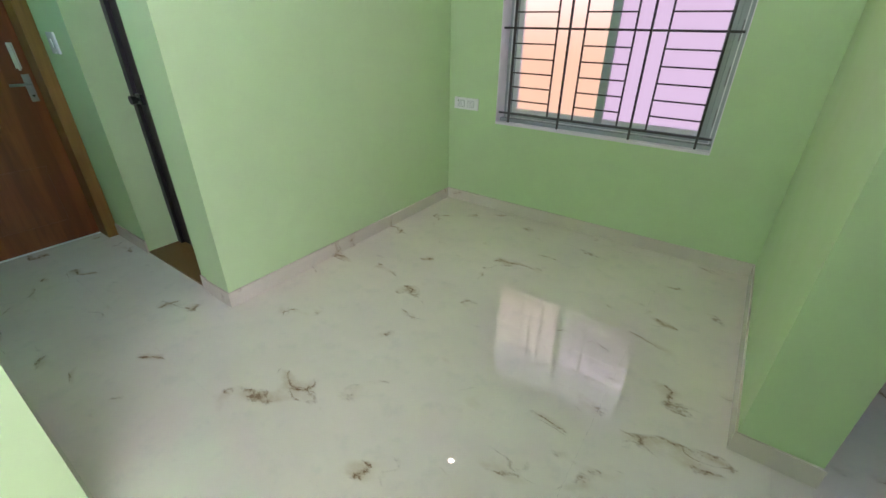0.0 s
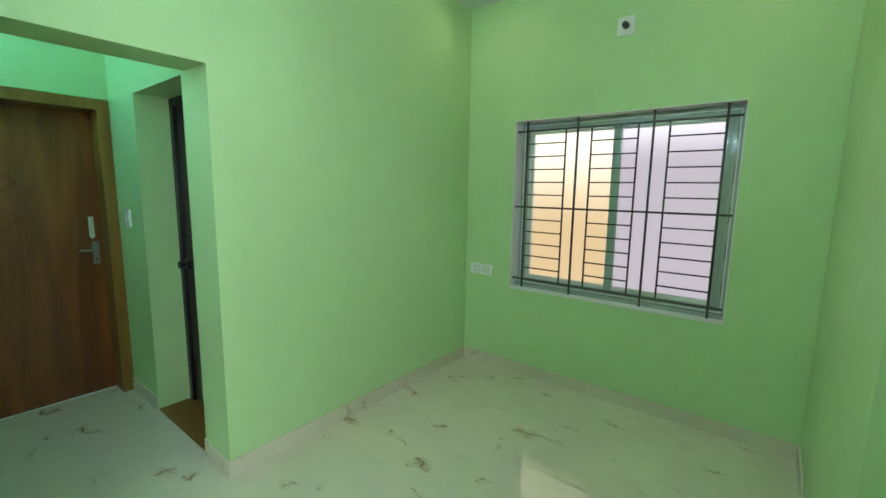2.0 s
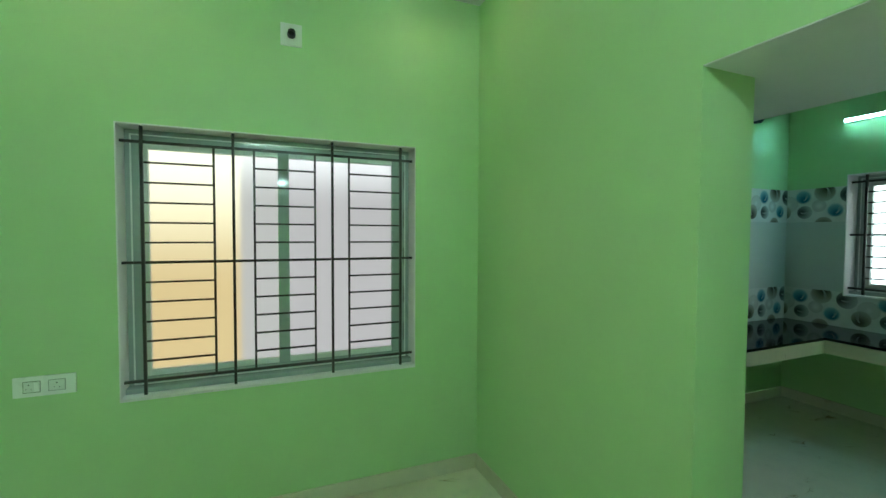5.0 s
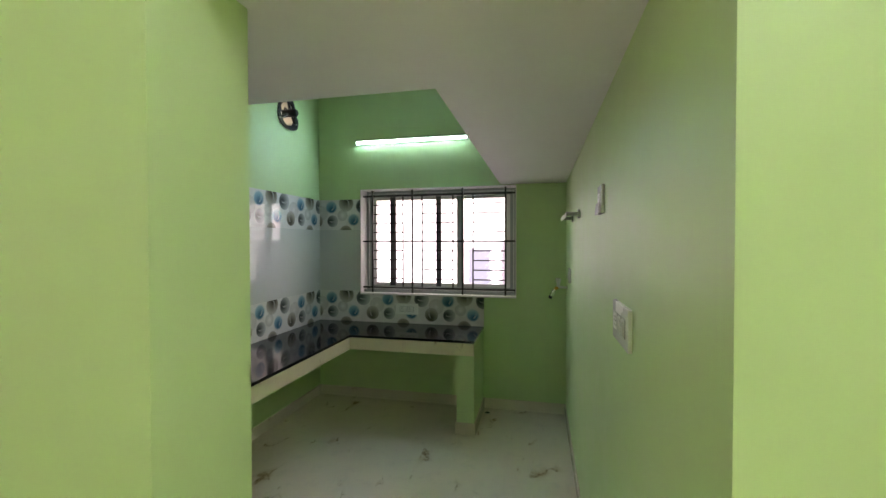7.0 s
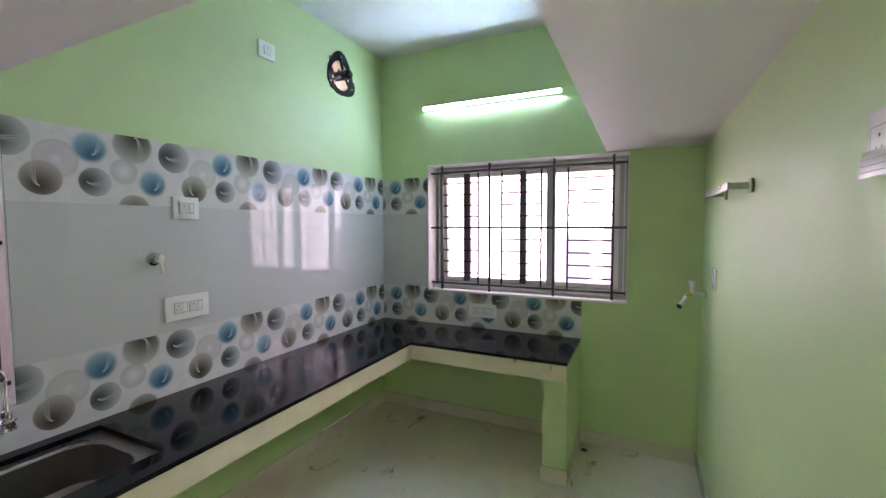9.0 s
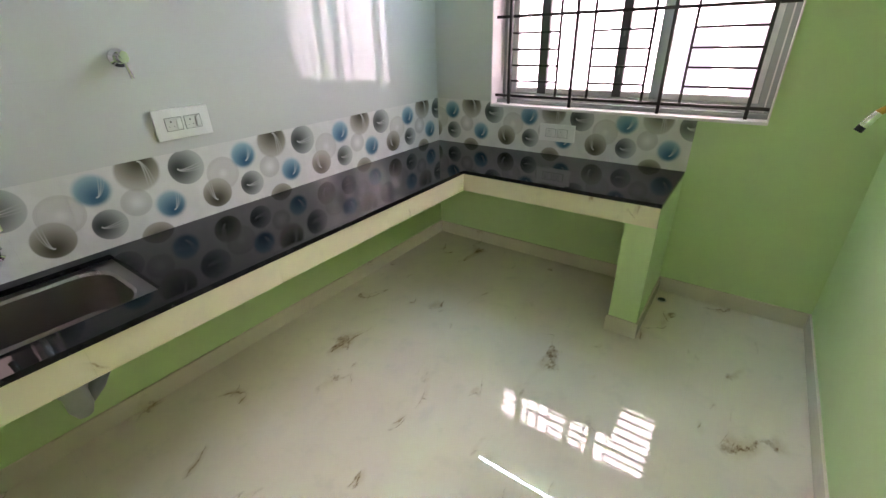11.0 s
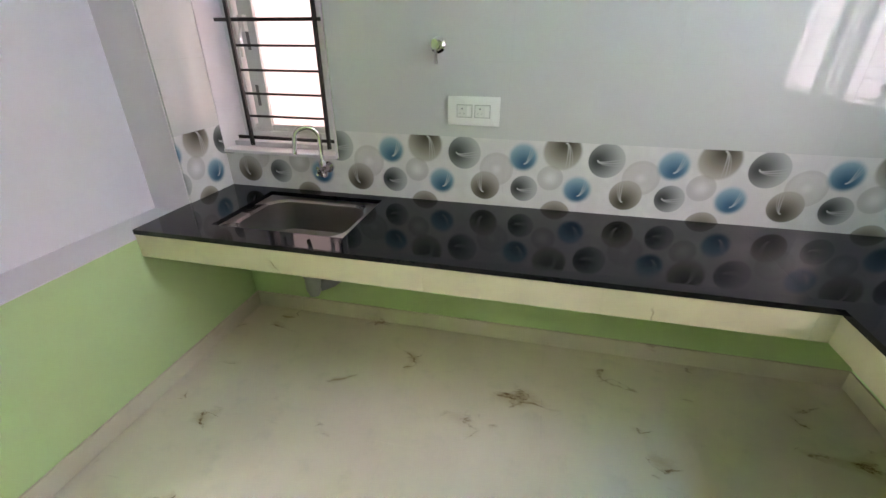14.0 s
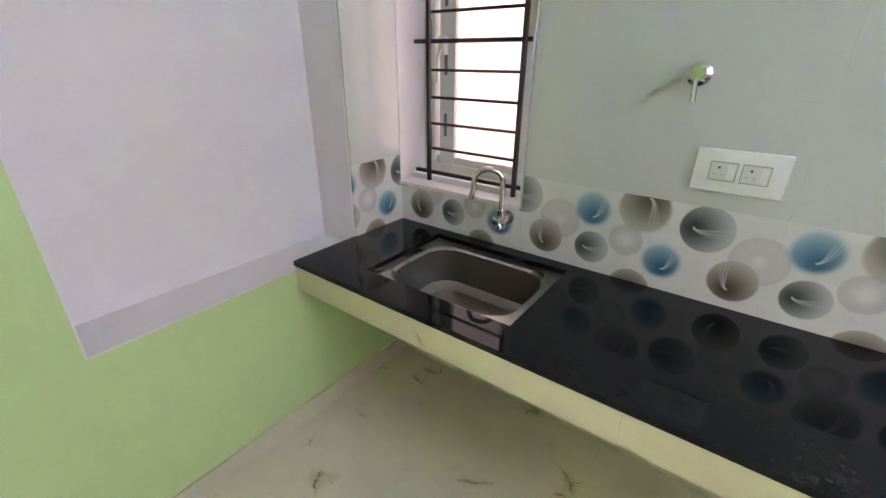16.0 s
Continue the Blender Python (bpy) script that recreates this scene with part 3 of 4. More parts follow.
while edge < CF:
    end = min(edge + 0.6, CF + 0.004)
    part("facing_strip", box(fresh(), CE + 0.004, CE + 0.016, edge + 0.0001, end - 0.0001, BEAM - 0.002, SLAB, bevel=0.0003), CREAM, support)
    edge += 0.6
pier = tagged(empty("counter_pier"), "green painted brick pier under the counter end", "pier", kind="structure")
part("pier_body", boxes((3.186, EK, 2.1, 2.232, 0, BEAM), (3.186, EK, 2.09, 2.1, 0, SLAB)), GREEN, pier, round_off=False)
part("pier_skirting", boxes((3.176, 3.186, 2.08, 2.242, 0, 0.093), (3.186, EK - S, 2.08, 2.09, 0, 0.093), (3.186, EK - S, 2.232, 2.242, 0, 0.093)), SKIRT, pier, round_off=False)


def rounded(cx, cy, hx, hy, r, z, n=6):
    pts = []
    for sx, sy, a0 in ((1, 1, 0), (-1, 1, 90), (-1, -1, 180), (1, -1, 270)):
        for k in range(n + 1):
            a = radians(a0 + 90 * k / n)
            pts.append(Vector((cx + sx * (hx - r) + r * math.cos(a), cy + sy * (hy - r) + r * math.sin(a), z)))
    return pts


def sink():
    """Pressed steel bowl under the worktop: flat rim, sloped walls, dished bottom with a drain."""
    thing = tagged(empty("kitchen_sink", 1.28, 3.48, 0.55), "brushed steel sink bowl set under black granite", "sink")
    bm = fresh()
    cx, cy, hx, hy = (HX0 + HX1) / 2, (HY0 + HY1) / 2, (HX1 - HX0) / 2, (HY1 - HY0) / 2
    loops = [rounded(cx, cy, hx + 0.015, hy + 0.015, 0.02, SLAB - 0.002), rounded(cx, cy, hx - 0.036, hy - 0.03, 0.10, SLAB - 0.003),
             rounded(cx, cy, hx - 0.044, hy - 0.038, 0.10, SLAB - 0.012), rounded(cx, cy, hx - 0.055, hy - 0.05, 0.095, SLAB - 0.15),
             rounded(cx, cy, hx - 0.085, hy - 0.08, 0.08, SLAB - 0.178), rounded(cx, cy, 0.05, 0.05, 0.0499, SLAB - 0.186)]
    rings = [[bm.verts.new(p) for p in loop] for loop in loops[2:]]
    for a, b in zip(rings, rings[1:]):
        for k in range(len(a)):
            bm.faces.new((a[k], a[(k + 1) % len(a)], b[(k + 1) % len(a)], b[k]))
    bm.faces.new(rings[-1])
    rim = fresh()
    rings = [[rim.verts.new(p) for p in loop] for loop in loops[:3]]
    for a, b in zip(rings, rings[1:]):
        for k in range(len(a)):
            rim.faces.new((a[k], a[(k + 1) % len(a)], b[(k + 1) % len(a)], b[k]))
    local(part("rim", rim, SATIN_LIGHT, thing, "bright flat steel rim"), thing)
    local(part("bowl", bm, INOX, thing), thing)
    local(part("drain_cap", rod(fresh(), (cx, cy, SLAB - 0.187), (cx, cy, SLAB - 0.180), 0.036, 24), CHROME, thing), thing)
    return thing


sink()
trap = tagged(empty("waste_pipe", 1.28, 3.48, 0.3), "grey plastic waste trap below the sink", "pipe")
local(part("downpipe", rod(fresh(), (1.28, 3.48, 0.551), (1.28, 3.48, 0.42), 0.032, 20), PVC_GREY, trap), trap)
cup = rod(rod(rod(fresh(), (1.28, 3.48, 0.47), (1.28, 3.48, 0.43), 0.043, 24), (1.28, 3.48, 0.43), (1.28, 3.48, 0.36), 0.037, 24), (1.28, 3.48, 0.36), (1.28, 3.48, 0.325), 0.037, 24, 0.024)
local(part("trap_cup", cup, PVC_PALE, trap, "paler grey trap body"), trap)
outlet = [(1.30, 3.50, 0.365), (1.345, 3.54, 0.372), (1.39, 3.585, 0.40), (1.43, 3.64, 0.43), (1.45, 3.70, 0.44), (1.455, 3.763, 0.44)]
local(part("outlet", pipe(fresh(), outlet, 0.029, 16), PVC_GREY, trap), trap)


def swan_tap():
    thing = tagged(empty("swan_neck_tap", 1.29, TN, 0.89), "chrome swan-neck tap on the tiled wall", "tap")
    x, z, y = 1.292, 0.888, 3.692
    local(part("flange", rod(fresh(), (x, TN, z), (x, TN - 0.012, z), 0.027, 24), CHROME, thing), thing)
    local(part("body", rod(rod(fresh(), (x, TN - 0.01, z), (x, y - 0.02, z), 0.016, 18), (x, y, z - 0.03), (x, y, z + 0.045), 0.017, 18), CHROME, thing), thing)
    neck = [(x, y, z + 0.03), (x, y, z + 0.145)] + [(x - 0.045 * (1 - math.cos(a)), y - 0.03 * (1 - math.cos(a)), z + 0.15 + 0.05 * math.sin(a)) for a in np.linspace(0.15, math.pi, 12)] + [(x - 0.096, y - 0.064, z + 0.085)]
    local(part("spout", pipe(fresh(), neck, 0.0105, 14), CHROME, thing), thing)
    for k in range(4):
        a = radians(45 + 90 * k)
        local(part("handle_arm", rod(fresh(), (x, y - 0.022, z), (x + 0.026 * math.cos(a), y - 0.028, z + 0.026 * math.sin(a)), 0.006, 10, 0.008), CHROME, thing), thing)
    local(part("handle_hub", rod(fresh(), (x, y - 0.015, z), (x, y - 0.04, z), 0.013, 16), CHROME, thing), thing)


swan_tap()
valve = tagged(empty("wall_valve", 1.836, TN, 1.42), "chrome wall valve with a small lever", "tap")
local(part("flange", rod(rod(fresh(), (1.836, TN, 1.42), (1.836, TN - 0.012, 1.42), 0.031, 28), (1.836, TN - 0.012, 1.42), (1.836, TN - 0.02, 1.42), 0.031, 28, 0.02), CHROME, valve), valve)
local(part("body", rod(fresh(), (1.836, TN - 0.015, 1.42), (1.836, TN - 0.062, 1.42), 0.0165, 18), CHROME, valve), valve)
local(part("lever", rod(rod(fresh(), (1.836, TN - 0.055, 1.42), (1.842, TN - 0.064, 1.352), 0.0055, 10, 0.0075), (1.836, TN - 0.055, 1.43), (1.836, TN - 0.07, 1.43), 0.013, 16), CHROME, valve), valve)


# ---- electrical plates ----
def plate(m, w, h, modules, label):
    """A switch plate in its own plane: x across, z up, out of the wall along -y. modules: (offset, width, kind)."""
    thing = tagged(new("switch_plate"), label, "switch plate")
    thing.matrix_world = m
    part("cover", box(fresh(), -w / 2, w / 2, -0.012, 0.0, -h / 2, h / 2, bevel=0.004), PLASTIC, thing)
    for off, mw, kind in modules:
        part("module_frame", hollow(fresh(), north, off - mw / 2, off + mw / 2, -0.026, 0.026, -0.0145, -0.011, 0.0022), SATIN, thing)
        insert = part("rocker_base" if kind == "switch" else "socket", box(fresh(), off - mw / 2 + 0.002, off + mw / 2 - 0.002, -0.0148, -0.010, -0.024, 0.024, bevel=0.001), PLASTIC2, thing)
        if kind in ("socket", "both"):
            for dx, dz, r in ((0.0, 0.010, 0.0032), (-0.009, -0.009, 0.0016), (0.009, -0.009, 0.0016)):
                part("pin_hole", rod(fresh(), (off - mw * 0.16 * (kind == "both") + dx, -0.0152, dz), (off - mw * 0.16 * (kind == "both") + dx, -0.013, dz), r, 10), BLACK, insert)
        if kind == "five":
            for dx, dz, r in ((0.0, 0.012, 0.0045), (-0.01, 0.001, 0.003), (0.01, 0.001, 0.003), (-0.01, -0.012, 0.003), (0.01, -0.012, 0.003)):
                part("pin_hole", rod(fresh(), (off + dx, -0.0152, dz), (off + dx, -0.013, dz), r, 10), BLACK, insert)
        if kind in ("switch", "both"):
            x0 = off + mw * 0.16 if kind == "both" else off - mw * 0.42
            bm = box(fresh(), x0, off + mw * 0.42, -0.019, -0.0145, -0.021, 0.021, bevel=0.0015)
            bmesh.ops.rotate(bm, verts=bm.verts, cent=(0, -0.0145, 0), matrix=Matrix.Rotation(radians(4), 3, "X"))
            part("rocker", bm, PLASTIC, insert)
    return thing


def on_north(x, z, y=TN):
    return pose(x, y, z)


double = ((-0.038, 0.066, "both"), (0.038, 0.066, "both"))
plate(on_north(1.989, 1.171), 0.220, 0.118, double, "white double socket plate on grey tiles")
plate(on_north(1.998, 1.661), 0.130, 0.110, ((0.0, 0.074, "both"),), "white single socket plate on printed tiles")
plate(on_north(2.532, 2.62, NK), 0.120, 0.100, ((0.0, 0.05, "socket"),), "white socket plate high on the green wall")
plate(pose(TE, 2.833, 0.897, 0, 0, -90), 0.228, 0.105, double, "white double socket plate under the kitchen window")
plate(pose(1.145, SK, 1.315, 0, 0, 180), 0.224, 0.112, ((-0.055, 0.062, "five"), (0.008, 0.046, "switch"), (0.060, 0.046, "switch")), "white plate with a socket and two switches on green wall")
carded = plate(pose(1.567, SK, 1.703, 0, 0, 180), 0.104, 0.106, ((0.0, 0.06, "socket"),), "white socket plate with a white card across")
bm = box(fresh(), -0.046, 0.046, -0.021, -0.0195, -0.056, -0.012, bevel=0.0006)
bmesh.ops.rotate(bm, verts=bm.verts, cent=(0, -0.02, -0.04), matrix=Matrix.Rotation(radians(-5), 3, "X"))
card = part("paper_card", bm, PLASTIC, carded, "white printed paper card")
for z in (-0.026, -0.037, -0.047):
    part("printed_line", box(fresh(), -0.04, 0.04, -0.0228, -0.0216, z - 0.0008, z + 0.0008), PVC_GREY, card, round_off=False)
plate(pose(3.24, SK, 1.287, 0, 0, 180), 0.09, 0.11, ((0.0, 0.04, "switch"),), "white narrow switch plate near the corner")
plate(on_north(-1.74, 0.845, NL), 0.226, 0.092, ((-0.045, 0.062, "both"), (0.045, 0.062, "socket")), "white socket plate below the window line")
plate(pose(-3.24, 1.622, 1.30), 0.115, 0.115, ((0.0, 0.05, "switch"),), "white switch plate beside the wooden door")

holder = tagged(empty("lamp_holder", -0.67, NL, 2.61), "black bulb holder on a white square plate", "lamp holder")
local(part("base_plate", box(fresh(), -0.725, -0.615, NL - 0.012, NL, 2.55, 2.668, bevel=0.003), PLASTIC, holder), holder)
bm = fresh()
bmesh.ops.create_cone(bm, cap_ends=False, segments=24, radius1=0.022, radius2=0.019, depth=0.035, matrix=Matrix.Translation((-0.67, NL - 0.029, 2.609)) @ Matrix.Rotation(radians(90), 4, "X"))
bmesh.ops.solidify(bm, geom=bm.faces[:], thickness=0.004)
local(part("socket_ring", bm, BLACK, holder), holder)
local(part("socket_core", rod(fresh(), (-0.67, NL - 0.013, 2.609), (-0.67, NL - 0.02, 2.609), 0.017, 20), HOLE, holder), holder)


# ---- lamps ----
def tube(name_label, a, b, out, glow_mat, depth):
    """A linear batten on a wall: housing, end caps and a glowing diffuser. Its lip and downward lean are made up to
    keep light off the ceiling. out: unit vector off the wall.
    """
    a, b, out = Vector(a), Vector(b), Vector(out)
    along = (b - a).normalized()
    thing = tagged(empty("tube_light", *((a + b) / 2)), name_label, "tube light")
    lo, hi = a + along * 0.008, b - along * 0.008
    up = Vector((0, 0, 0.0115))

    def slab(p, q, d0, d1, h):
        corners = [p + out * d0 - h, q + out * d1 + h]
        return (min(c.x for c in corners), max(c.x for c in corners), min(c.y for c in corners), max(c.y for c in corners), min(c.z for c in corners), max(c.z for c in corners))

    def prism(section):
        """A straight extrusion from lo to hi of a section of (off the wall, up) pairs."""
        bm = fresh()
        ends = [[bm.verts.new(p + out * d + Vector((0, 0, z))) for d, z in section] for p in (lo, hi)]
        for k in range(len(section)):
            j = (k + 1) % len(section)
            bm.faces.new((ends[0][k], ends[0][j], ends[1][j], ends[1][k]))
        bm.faces.new(ends[0][::-1])
        bm.faces.new(ends[1])
        return bm

    lip = 0.026 + depth + 0.0035
    local(part("housing", prism(((0.0, -0.0125), (0.0245, -0.0125), (0.0245, 0.0112), (lip, 0.0112), (lip, 0.013), (0.0, 0.013))), PLASTIC, thing), thing)
    local(part("diffuser", prism(((0.025, -0.0112), (0.026 + depth, -0.0112), (lip - 0.001, 0.0108), (0.025, 0.0108))), glow_mat, thing), thing)
    for p, q in ((a, lo), (hi, b)):
        local(part("end_cap", box(fresh(), *slab(p, q, 0.0, 0.031 + depth, up * 1.15), bevel=0.002), PLASTIC2, thing), thing)


tube("lit white tube light above the kitchen window", (EK, 2.236, 2.52), (EK, 3.345, 2.52), (-1, 0, 0), TUBE_K, 0.003)
tube("lit white tube light above the doorway", (-1.3, SL, 2.58), (-0.18, SL, 2.58), (0, 1, 0), TUBE_W, 0.003)
tube("lit white tube light in the foyer", (-3.3, 0.6, 2.6), (-2.3, 0.6, 2.6), (0, 1, 0), TUBE_F, 0.003)
for x in (-1.5, 0.06):
    lamp = tagged(empty("downlight", x, 3.3, CEIL), "small round recessed ceiling downlight, lit warm", "ceiling light", "living room downlights")
    bm = fresh()
    bmesh.ops.create_cone(bm, cap_ends=False, segments=32, radius1=0.038, radius2=0.026, depth=0.008, matrix=Matrix.Translation((x, 3.3, CEIL - 0.004)))
    bmesh.ops.solidify(bm, geom=bm.faces[:], thickness=0.003)
    local(part("trim_ring", bm, PLASTIC, lamp), lamp)
    local(part("diffuser", rod(fresh(), (x, 3.3, CEIL - 0.005), (x, 3.3, CEIL - 0.001), 0.024, 28), SPOT_W, lamp), lamp)


# ---- exhaust fan ----
def fan():
    thing = tagged(empty("exhaust_fan", FX, NK, FZ), "black metal exhaust fan set through the wall", "exhaust fan")
    y = NK - 0.006
    bm = fresh()
    n = 48
    loops = []
    for d, out in ((0.0, True), (0.0, False), (-0.012, False), (-0.012, True)):
        ring = []
        for k in range(n):
            a = math.tau * k / n
            r = 0.138 + 0.028 * max(0.0, math.cos(1.5 * (a - radians(90)))) ** 2 + 0.012 * max(0.0, math.cos(3 * (a - radians(90)))) if out else 0.106
            ring.append(bm.verts.new((FX + r * math.cos(a), NK + d, FZ + r * math.sin(a))))
        loops.append(ring)
    for a, b in zip(loops, loops[1:] + loops[:1]):
        for k in range(n):
            bm.faces.new((a[k], a[(k + 1) % n], b[(k + 1) % n], b[k]))
    local(part("mounting_ring", bm, BLACK, thing), thing)
    bm = fresh()
    bmesh.ops.create_cone(bm, cap_ends=False, segments=40, radius1=0.107, radius2=0.107, depth=0.215, matrix=Matrix.Translation((FX, NK + 0.11, FZ)) @ Matrix.Rotation(radians(90), 4, "X"))
    bmesh.ops.solidify(bm, geom=bm.faces[:], thickness=0.003)
    local(part("wall_sleeve", bm, SLEEVE, thing, "glossy cream plastic sleeve through the wall"), thing)
    motor = fresh()
    for a, b, r, r2 in ((0.03, -0.03, 0.034, 0.034), (-0.03, -0.085, 0.036, 0.036), (-0.085, -0.1, 0.036, 0.024)):
        rod(motor, (FX, NK + a, FZ), (FX, NK + b, FZ), r, 24, r2)
    local(part("motor", motor, BLACK, thing), thing)
    for k in range(3):
        a = radians(90 + 120 * k)
        local(part("strut", rod(fresh(), (FX + 0.03 * math.cos(a), NK - 0.03, FZ + 0.03 * math.sin(a)), (FX + 0.122 * math.cos(a), NK - 0.008, FZ + 0.122 * math.sin(a)), 0.011, 8), BLACK, thing), thing)
        local(part("bolt", rod(fresh(), (FX + 0.138 * math.cos(a), NK - 0.012, FZ + 0.138 * math.sin(a)), (FX + 0.138 * math.cos(a), NK - 0.02, FZ + 0.138 * math.sin(a)), 0.008, 10), SATIN, thing), thing)
    for k in range(3):
        a0 = radians(35 + 120 * k)
        bm = fresh()
        rows = []
        for r in (0.025, 0.05, 0.075, 0.098):
            rows.append([bm.verts.new((FX + r * math.cos(a0 + w * (0.55 + r * 3)), NK + 0.04 + w * 0.028, FZ + r * math.sin(a0 + w * (0.55 + r * 3)))) for w in (-0.5, 0.0, 0.5)])
        for p, q in zip(rows, rows[1:]):
            for j in range(2):
                bm.faces.new((p[j], p[j + 1], q[j + 1], q[j]))
        bmesh.ops.solidify(bm, geom=bm.faces[:], thickness=0.002)
        local(part("blade", bm, DARK_SASH, thing), thing)
    wire = [(FX - 0.10, NK - 0.012, FZ - 0.07), (FX - 0.13, NK - 0.03, FZ - 0.045), (FX - 0.165, NK - 0.028, FZ - 0.02)]
    local(part("cable", pipe(fresh(), wire, 0.003, 8), BLACK, thing), thing)


fan()

# ---- south wall fittings ----
rail = tagged(empty("towel_rail", 2.74, SK, 1.71), "flat metal towel rail on the green wall", "towel rail")
for x in (2.49, 2.99):
    local(part("wall_bracket", box(fresh(), x - 0.022, x + 0.022, SK, SK + 0.012, 1.685, 1.735, bevel=0.003), SATIN, rail), rail)
    local(part("arm", box(fresh(), x - 0.007, x + 0.007, SK + 0.01, SK + 0.075, 1.70, 1.722, bevel=0.002), SATIN, rail), rail)
local(part("bar", box(fresh(), 2.48, 3.1, SK + 0.068, SK + 0.078, 1.698, 1.724, bevel=0.002), SATIN, rail), rail)

cock = tagged(empty("bib_tap", 3.57, SK, 1.16), "white and brass bib tap in the corner", "tap")
local(part("stem", rod(fresh(), (3.57, SK, 1.16), (3.57, SK + 0.085, 1.16), 0.011, 14), PLASTIC, cock), cock)
local(part("flange", rod(fresh(), (3.57, SK, 1.16), (3.57, SK + 0.008, 1.16), 0.024, 20), CHROME, cock), cock)
local(part("handle", rod(rod(fresh(), (3.57, SK + 0.075, 1.165), (3.57, SK + 0.075, 1.20), 0.016, 16), (3.57, SK + 0.075, 1.20), (3.57, SK + 0.075, 1.235), 0.02, 16, 0.023), PLASTIC, cock), cock)
local(part("coupling", rod(fresh(), (3.57, SK + 0.08, 1.16), (3.565, SK + 0.11, 1.135), 0.014, 14), BRASS, cock), cock)
local(part("nozzle", rod(fresh(), (3.565, SK + 0.105, 1.14), (3.56, SK + 0.135, 1.085), 0.015, 14, 0.018), CHROME, cock), cock)
local(part("hose_end", rod(fresh(), (3.56, SK + 0.133, 1.09), (3.558, SK + 0.145, 1.065), 0.016, 14), BLACK, cock), cock)
drain = tagged(empty("floor_drain", 3.648, 2.0, 0.0), "small dark drain hole in the floor", "drain")
bm = fresh()
rod(bm, (3.648, 2.04, 0.0005), (3.648, 2.04, 0.004), 0.020, 18)
local(part("opening", bm, HOLE, drain), drain)
bm = fresh()
bmesh.ops.create_cone(bm, cap_ends=False, segments=20, radius1=0.027, radius2=0.021, depth=0.004, matrix=Matrix.Translation((3.648, 2.04, 0.0022)))
bmesh.ops.solidify(bm, geom=bm.faces[:], thickness=0.001)
local(part("rim", bm, PLASTER, drain, "rough cement rim"), drain)


# ---- foyer doors ----
def front_door():
    door = tagged(empty("door_1", -3.6, 1.1, 0.0), "brown carved wooden door, closed, in ochre frame", "door", kind="structure")
    bm = fresh()
    box(bm, -3.64, -3.6, 0.672, 1.548, 0.004, 2.018, bevel=0.003)
    leaf = local(part("leaf", bm, DOOR_WOOD, door, "dark brown veneered leaf"), door)
    for row in ((-3.64, -3.44, 1.55, 1.62, 0, 2.09), (-3.64, -3.44, 0.602, 0.67, 0, 2.09), (-3.64, -3.44, 0.67, 1.55, 2.02, 2.09)):
        local(part("frame_member", box(fresh(), *row, bevel=0.003), FRAME_WOOD, door, "ochre stained frame"), door)
    for z in (1.53, 1.30):
        bm = fresh()
        corners = [Vector((-3.598, 1.03 + a, z + b)) for a, b in ((-0.12, 0), (0, 0.085), (0.12, 0), (0, -0.085))]
        for p, q in zip(corners, corners[1:] + corners[:1]):
            rod(bm, p, q, 0.006, 6)
        local(part("carved_diamond", bm, DOOR_WOOD, door), door)
    for z0, z1 in ((0.15, 0.55),):
        bm = hollow(fresh(), east, 0.78, 1.42, z0, z1, -3.602, -3.596, 0.012, 0.002)
        local(part("carved_panel", bm, DOOR_WOOD, door), door)
    local(part("lock_plate", box(fresh(), -3.6, -3.592, 1.487, 1.525, 0.955, 1.117, bevel=0.002), SATIN, door), door)
    handle = rod(rod(fresh(), (-3.595, 1.506, 1.06), (-3.55, 1.506, 1.06), 0.009, 12), (-3.552, 1.512, 1.06), (-3.552, 1.405, 1.062), 0.0085, 12)
    local(part("lever_handle", handle, SATIN, door), door)
    local(part("keyhole", rod(fresh(), (-3.593, 1.506, 0.99), (-3.590, 1.506, 0.99), 0.007, 12), BLACK, door), door)
    bm = box(fresh(), -3.6, -3.594, 1.478, 1.508, 1.15, 1.296, bevel=0.002)
    rod(bm, (-3.588, 1.493, 1.14), (-3.588, 1.493, 1.28), 0.007, 10)
    local(part("tower_bolt", bm, PLASTIC, door, "pale metal tower bolt"), door)
    # pale strip imitates the line of light showing below the leaf
    local(part("gap_light_strip", box(fresh(), -3.62, -3.585, 0.672, 1.548, 0.0, 0.006), PLASTIC, door, "pale strip in place of light under the door"), door)


def bath_door():
    door = tagged(empty("door_2", -2.6, 1.85, 0.0), "dark brown bathroom door in a black frame", "door", kind="structure")
    for row in ((-2.953, -2.90, 1.815, 1.88, 0.012, 2.08), (-2.277, -2.224, 1.815, 1.88, 0.012, 2.08), (-2.90, -2.277, 1.815, 1.88, 2.03, 2.08)):
        local(part("frame_member", box(fresh(), *row, bevel=0.003), STEEL_BLACK, door), door)
    local(part("leaf", box(fresh(), -2.898, -2.279, 1.838, 1.872, 0.016, 2.028, bevel=0.002), BATH_DOOR, door), door)
    for z in (1.0,):
        knob = rod(rod(fresh(), (-2.86, 1.838, z), (-2.86, 1.80, z), 0.012, 14), (-2.86, 1.805, z), (-2.86, 1.775, z), 0.022, 18, 0.026)
        local(part("knob", knob, BLACK, door), door)
        local(part("latch", box(fresh(), -2.91, -2.83, 1.82, 1.84, z - 0.03, z + 0.03, bevel=0.003), BLACK, door), door)
    structure("threshold", boxes((-2.955, -2.222, 1.622, 1.9, -0.012, 0.012)), THRESHOLD, "brown stone threshold of the bathroom door", "threshold")


front_door()
bath_door()
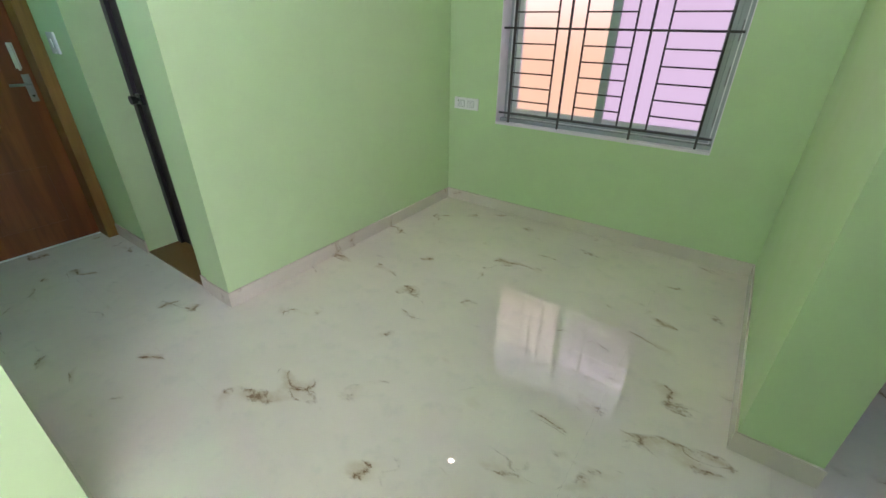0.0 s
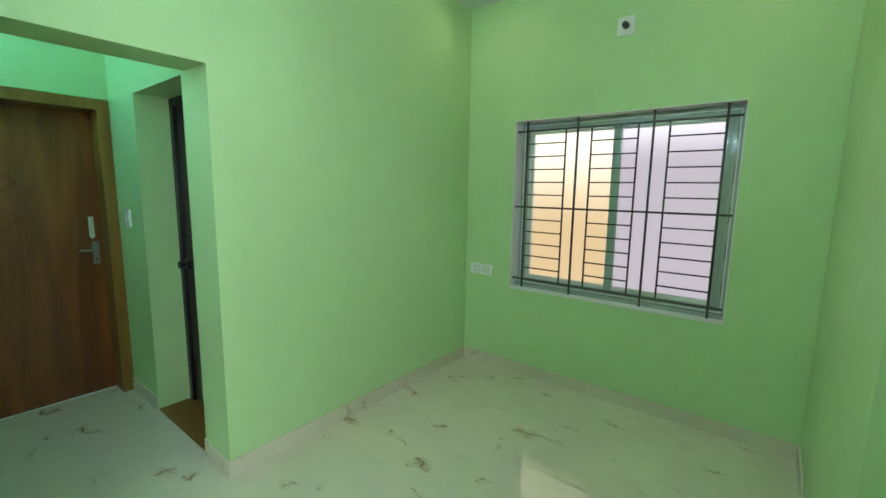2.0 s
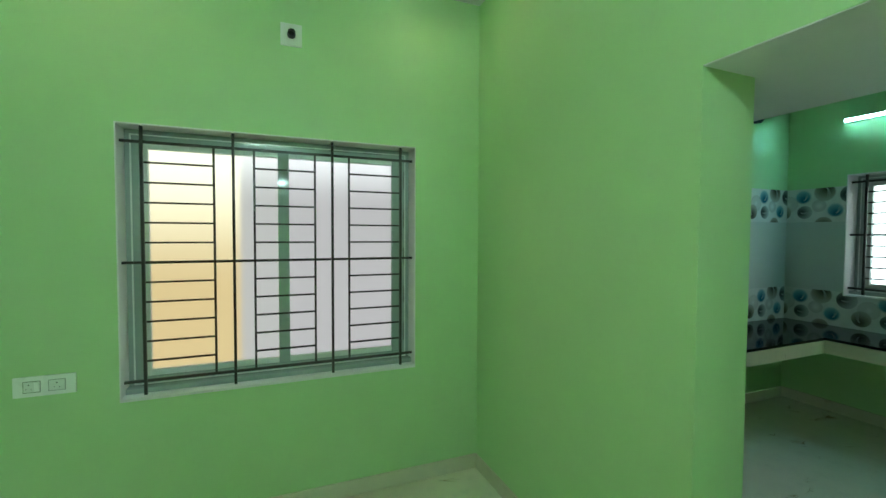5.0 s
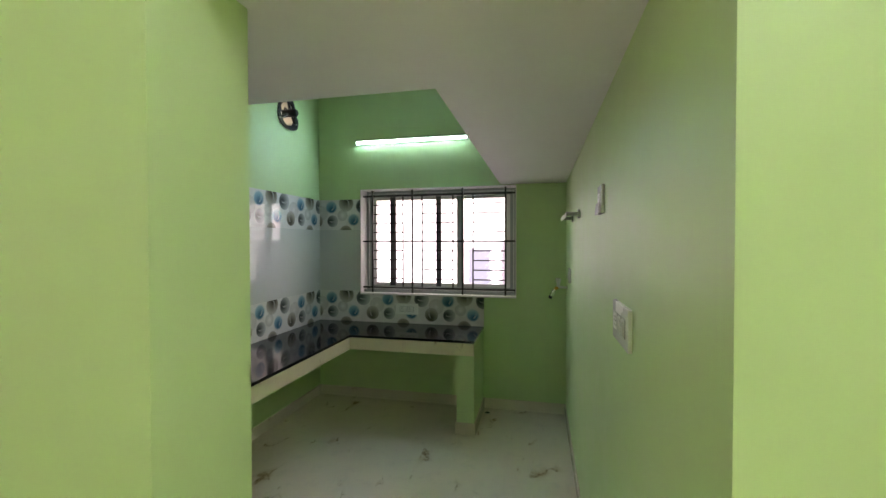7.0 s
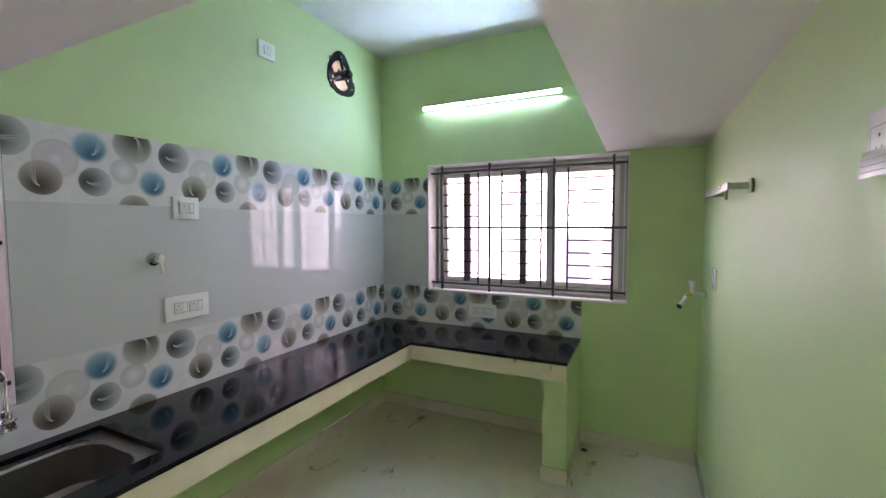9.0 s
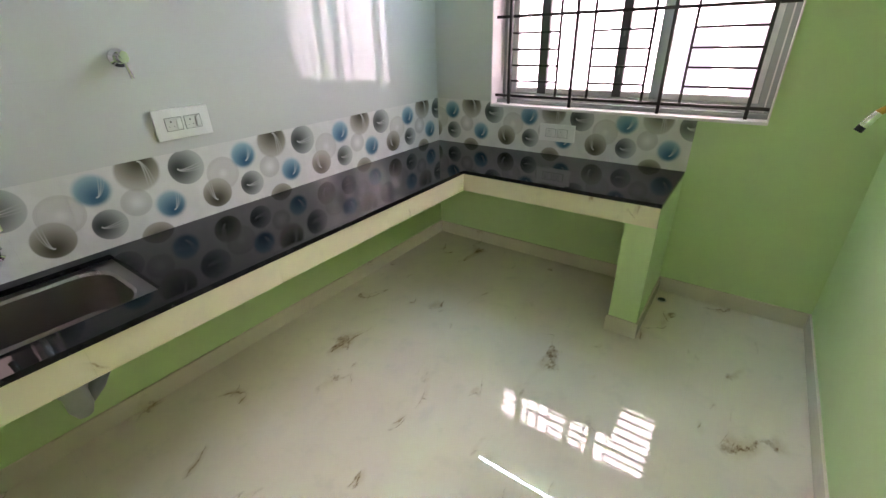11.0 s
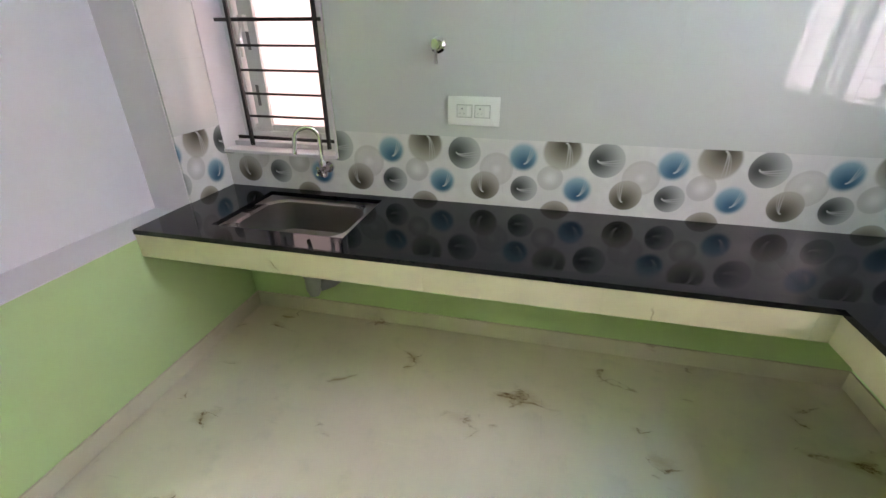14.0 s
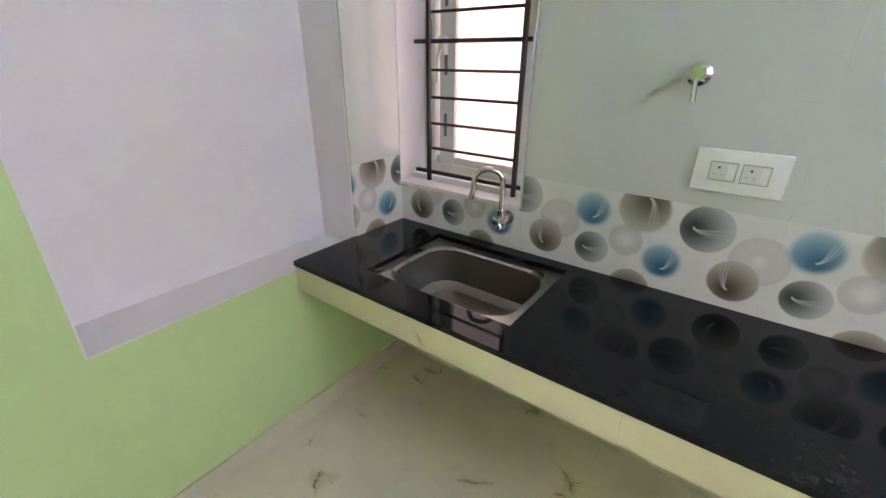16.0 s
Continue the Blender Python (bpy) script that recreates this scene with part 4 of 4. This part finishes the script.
structure("wall_outer_skin", boxes((-4.1, -3.75, 0.3, 2.1, 0, CEIL), (-3.9, -2.145, 1.9, 2.1, 0, CEIL)), ROOF, "plain outer wall", "wall")


# ---- wall tiles: one object each ----
def cut(rect, hole):
    """What is left of a rectangle (u0, u1, v0, v1) outside a hole."""
    u0, u1, v0, v1 = rect
    a0, a1, b0, b1 = hole
    if a0 >= u1 or a1 <= u0 or b0 >= v1 or b1 <= v0:
        return [rect]
    out = []
    if u0 < a0:
        out.append((u0, a0, v0, v1))
    if a1 < u1:
        out.append((a1, u1, v0, v1))
    m0, m1 = max(u0, a0), min(u1, a1)
    if v0 < b0:
        out.append((m0, m1, v0, b0))
    if b1 < v1:
        out.append((m0, m1, b1, v1))
    return [r for r in out if r[1] - r[0] > 0.004 and r[3] - r[2] > 0.004]


TILE_MESHES = {}


def tile_mesh(u0, u1, v0, v1, material, thick=0.008, gap=0.0001, edge=0.0003):
    """A tile with bevelled rim, in its plane: x across, z up, face at y = 0, back at y = thick. UV in metres."""
    key = (round(u0, 4), round(u1, 4), round(v0, 4), round(v1, 4), material.name)
    if key in TILE_MESHES:
        return TILE_MESHES[key]
    w, h = u1 - u0, v1 - v0
    rings = []
    for d, y in ((gap, thick), (gap, edge * 0.5), (gap + edge, 0.0)):
        rings.append([(d, y, d), (w - d, y, d), (w - d, y, h - d), (d, y, h - d)])
    verts = [p for r in rings for p in r]
    faces = [(8, 9, 10, 11)]
    for k in range(2):
        for j in range(4):
            faces.append((4 * k + j, 4 * k + (j + 1) % 4, 4 * k + 4 + (j + 1) % 4, 4 * k + 4 + j))
    mesh = bpy.data.meshes.new("tile")
    mesh.from_pydata(verts, [], faces)
    layer = mesh.uv_layers.new(name="UVMap")
    for loop in mesh.loops:
        p = mesh.vertices[loop.vertex_index].co
        layer.data[loop.index].uv = (u0 + p.x, v0 + p.z)
    mesh.materials.append(material)
    TILE_MESHES[key] = mesh
    return mesh


def tiled(name, put, u_from, u_to, origin, hole, label):
    """Four rows of tiles 0.6 m wide; put(u) gives the pose of a tile whose edge is u along the wall."""
    thing = tagged(empty(name), label, "wall tiles", kind="structure")
    for row in range(4):
        material = CIRCLES if row in (0, 3) else GREY_TILE
        z = TOP + TH * row
        k = math.floor((u_from - origin) / 0.6)
        while origin + 0.6 * k < u_to:
            left = origin + 0.6 * k
            rect = (max(left, u_from), min(left + 0.6, u_to), z, z + TH)
            for a, b, c, d in cut(rect, hole):
                ob = new("tile", tile_mesh(a - left, b - left, c - z, d - z, material))
                ob.matrix_world = put(a, c)
                ob.parent = thing
            k += 1
    return thing


tiled("tiles_north", lambda u, z: pose(u, TN, z), DK + 0.009, TE, 1.531, (0.722, 1.346, 0.926, 2.2), "glazed grey tiles with printed circle borders")
tiled("tiles_east", lambda u, z: pose(TE, -u, z, 0, 0, -90), -TN, -2.085, -3.709, (-3.318, -1.784, 1.027, 2.2), "glazed grey tiles with printed circle borders")
tiled("tiles_west", lambda u, z: pose(DK + 0.009, u, z, 0, 0, 90), 3.4625, TN, 3.339, (9, 10, 9, 10), "narrow strip of glazed tiles beside the niche")


# ---- floor tiles: one object each ----
def floor_tiles(rooms, size=0.6):
    root = bpy.data.objects["floor"]
    for x0, x1, y0, y1 in rooms:
        i = math.floor(x0 / size)
        while i * size < x1:
            j = math.floor(y0 / size)
            while j * size < y1:
                a, b, c, d = max(i * size, x0), min(i * size + size, x1), max(j * size, y0), min(j * size + size, y1)
                if b - a > 0.004 and d - c > 0.004:
                    ob = new("tile", tile_mesh(0, b - a, 0, d - c, MARBLE, 0.012, 0.00008, 0.0002))
                    ob.matrix_world = Matrix(((1, 0, 0, a), (0, 0, 1, c), (0, -1, 0, 0), (0, 0, 0, 1)))
                    ob.parent = root
                j += 1
            i += 1


floor_tiles([(WL, DL, SL, NL), (DL, DK, OPEN_S, OPEN_N), (DK, EK, SK, NK), (WL2, WL, 0.6, 1.612), (-3.62, WL2, 0.6, 1.622), (-1.18, DL, 0.49, SL), (-1.9, 1.2, -2.0, 0.49)])
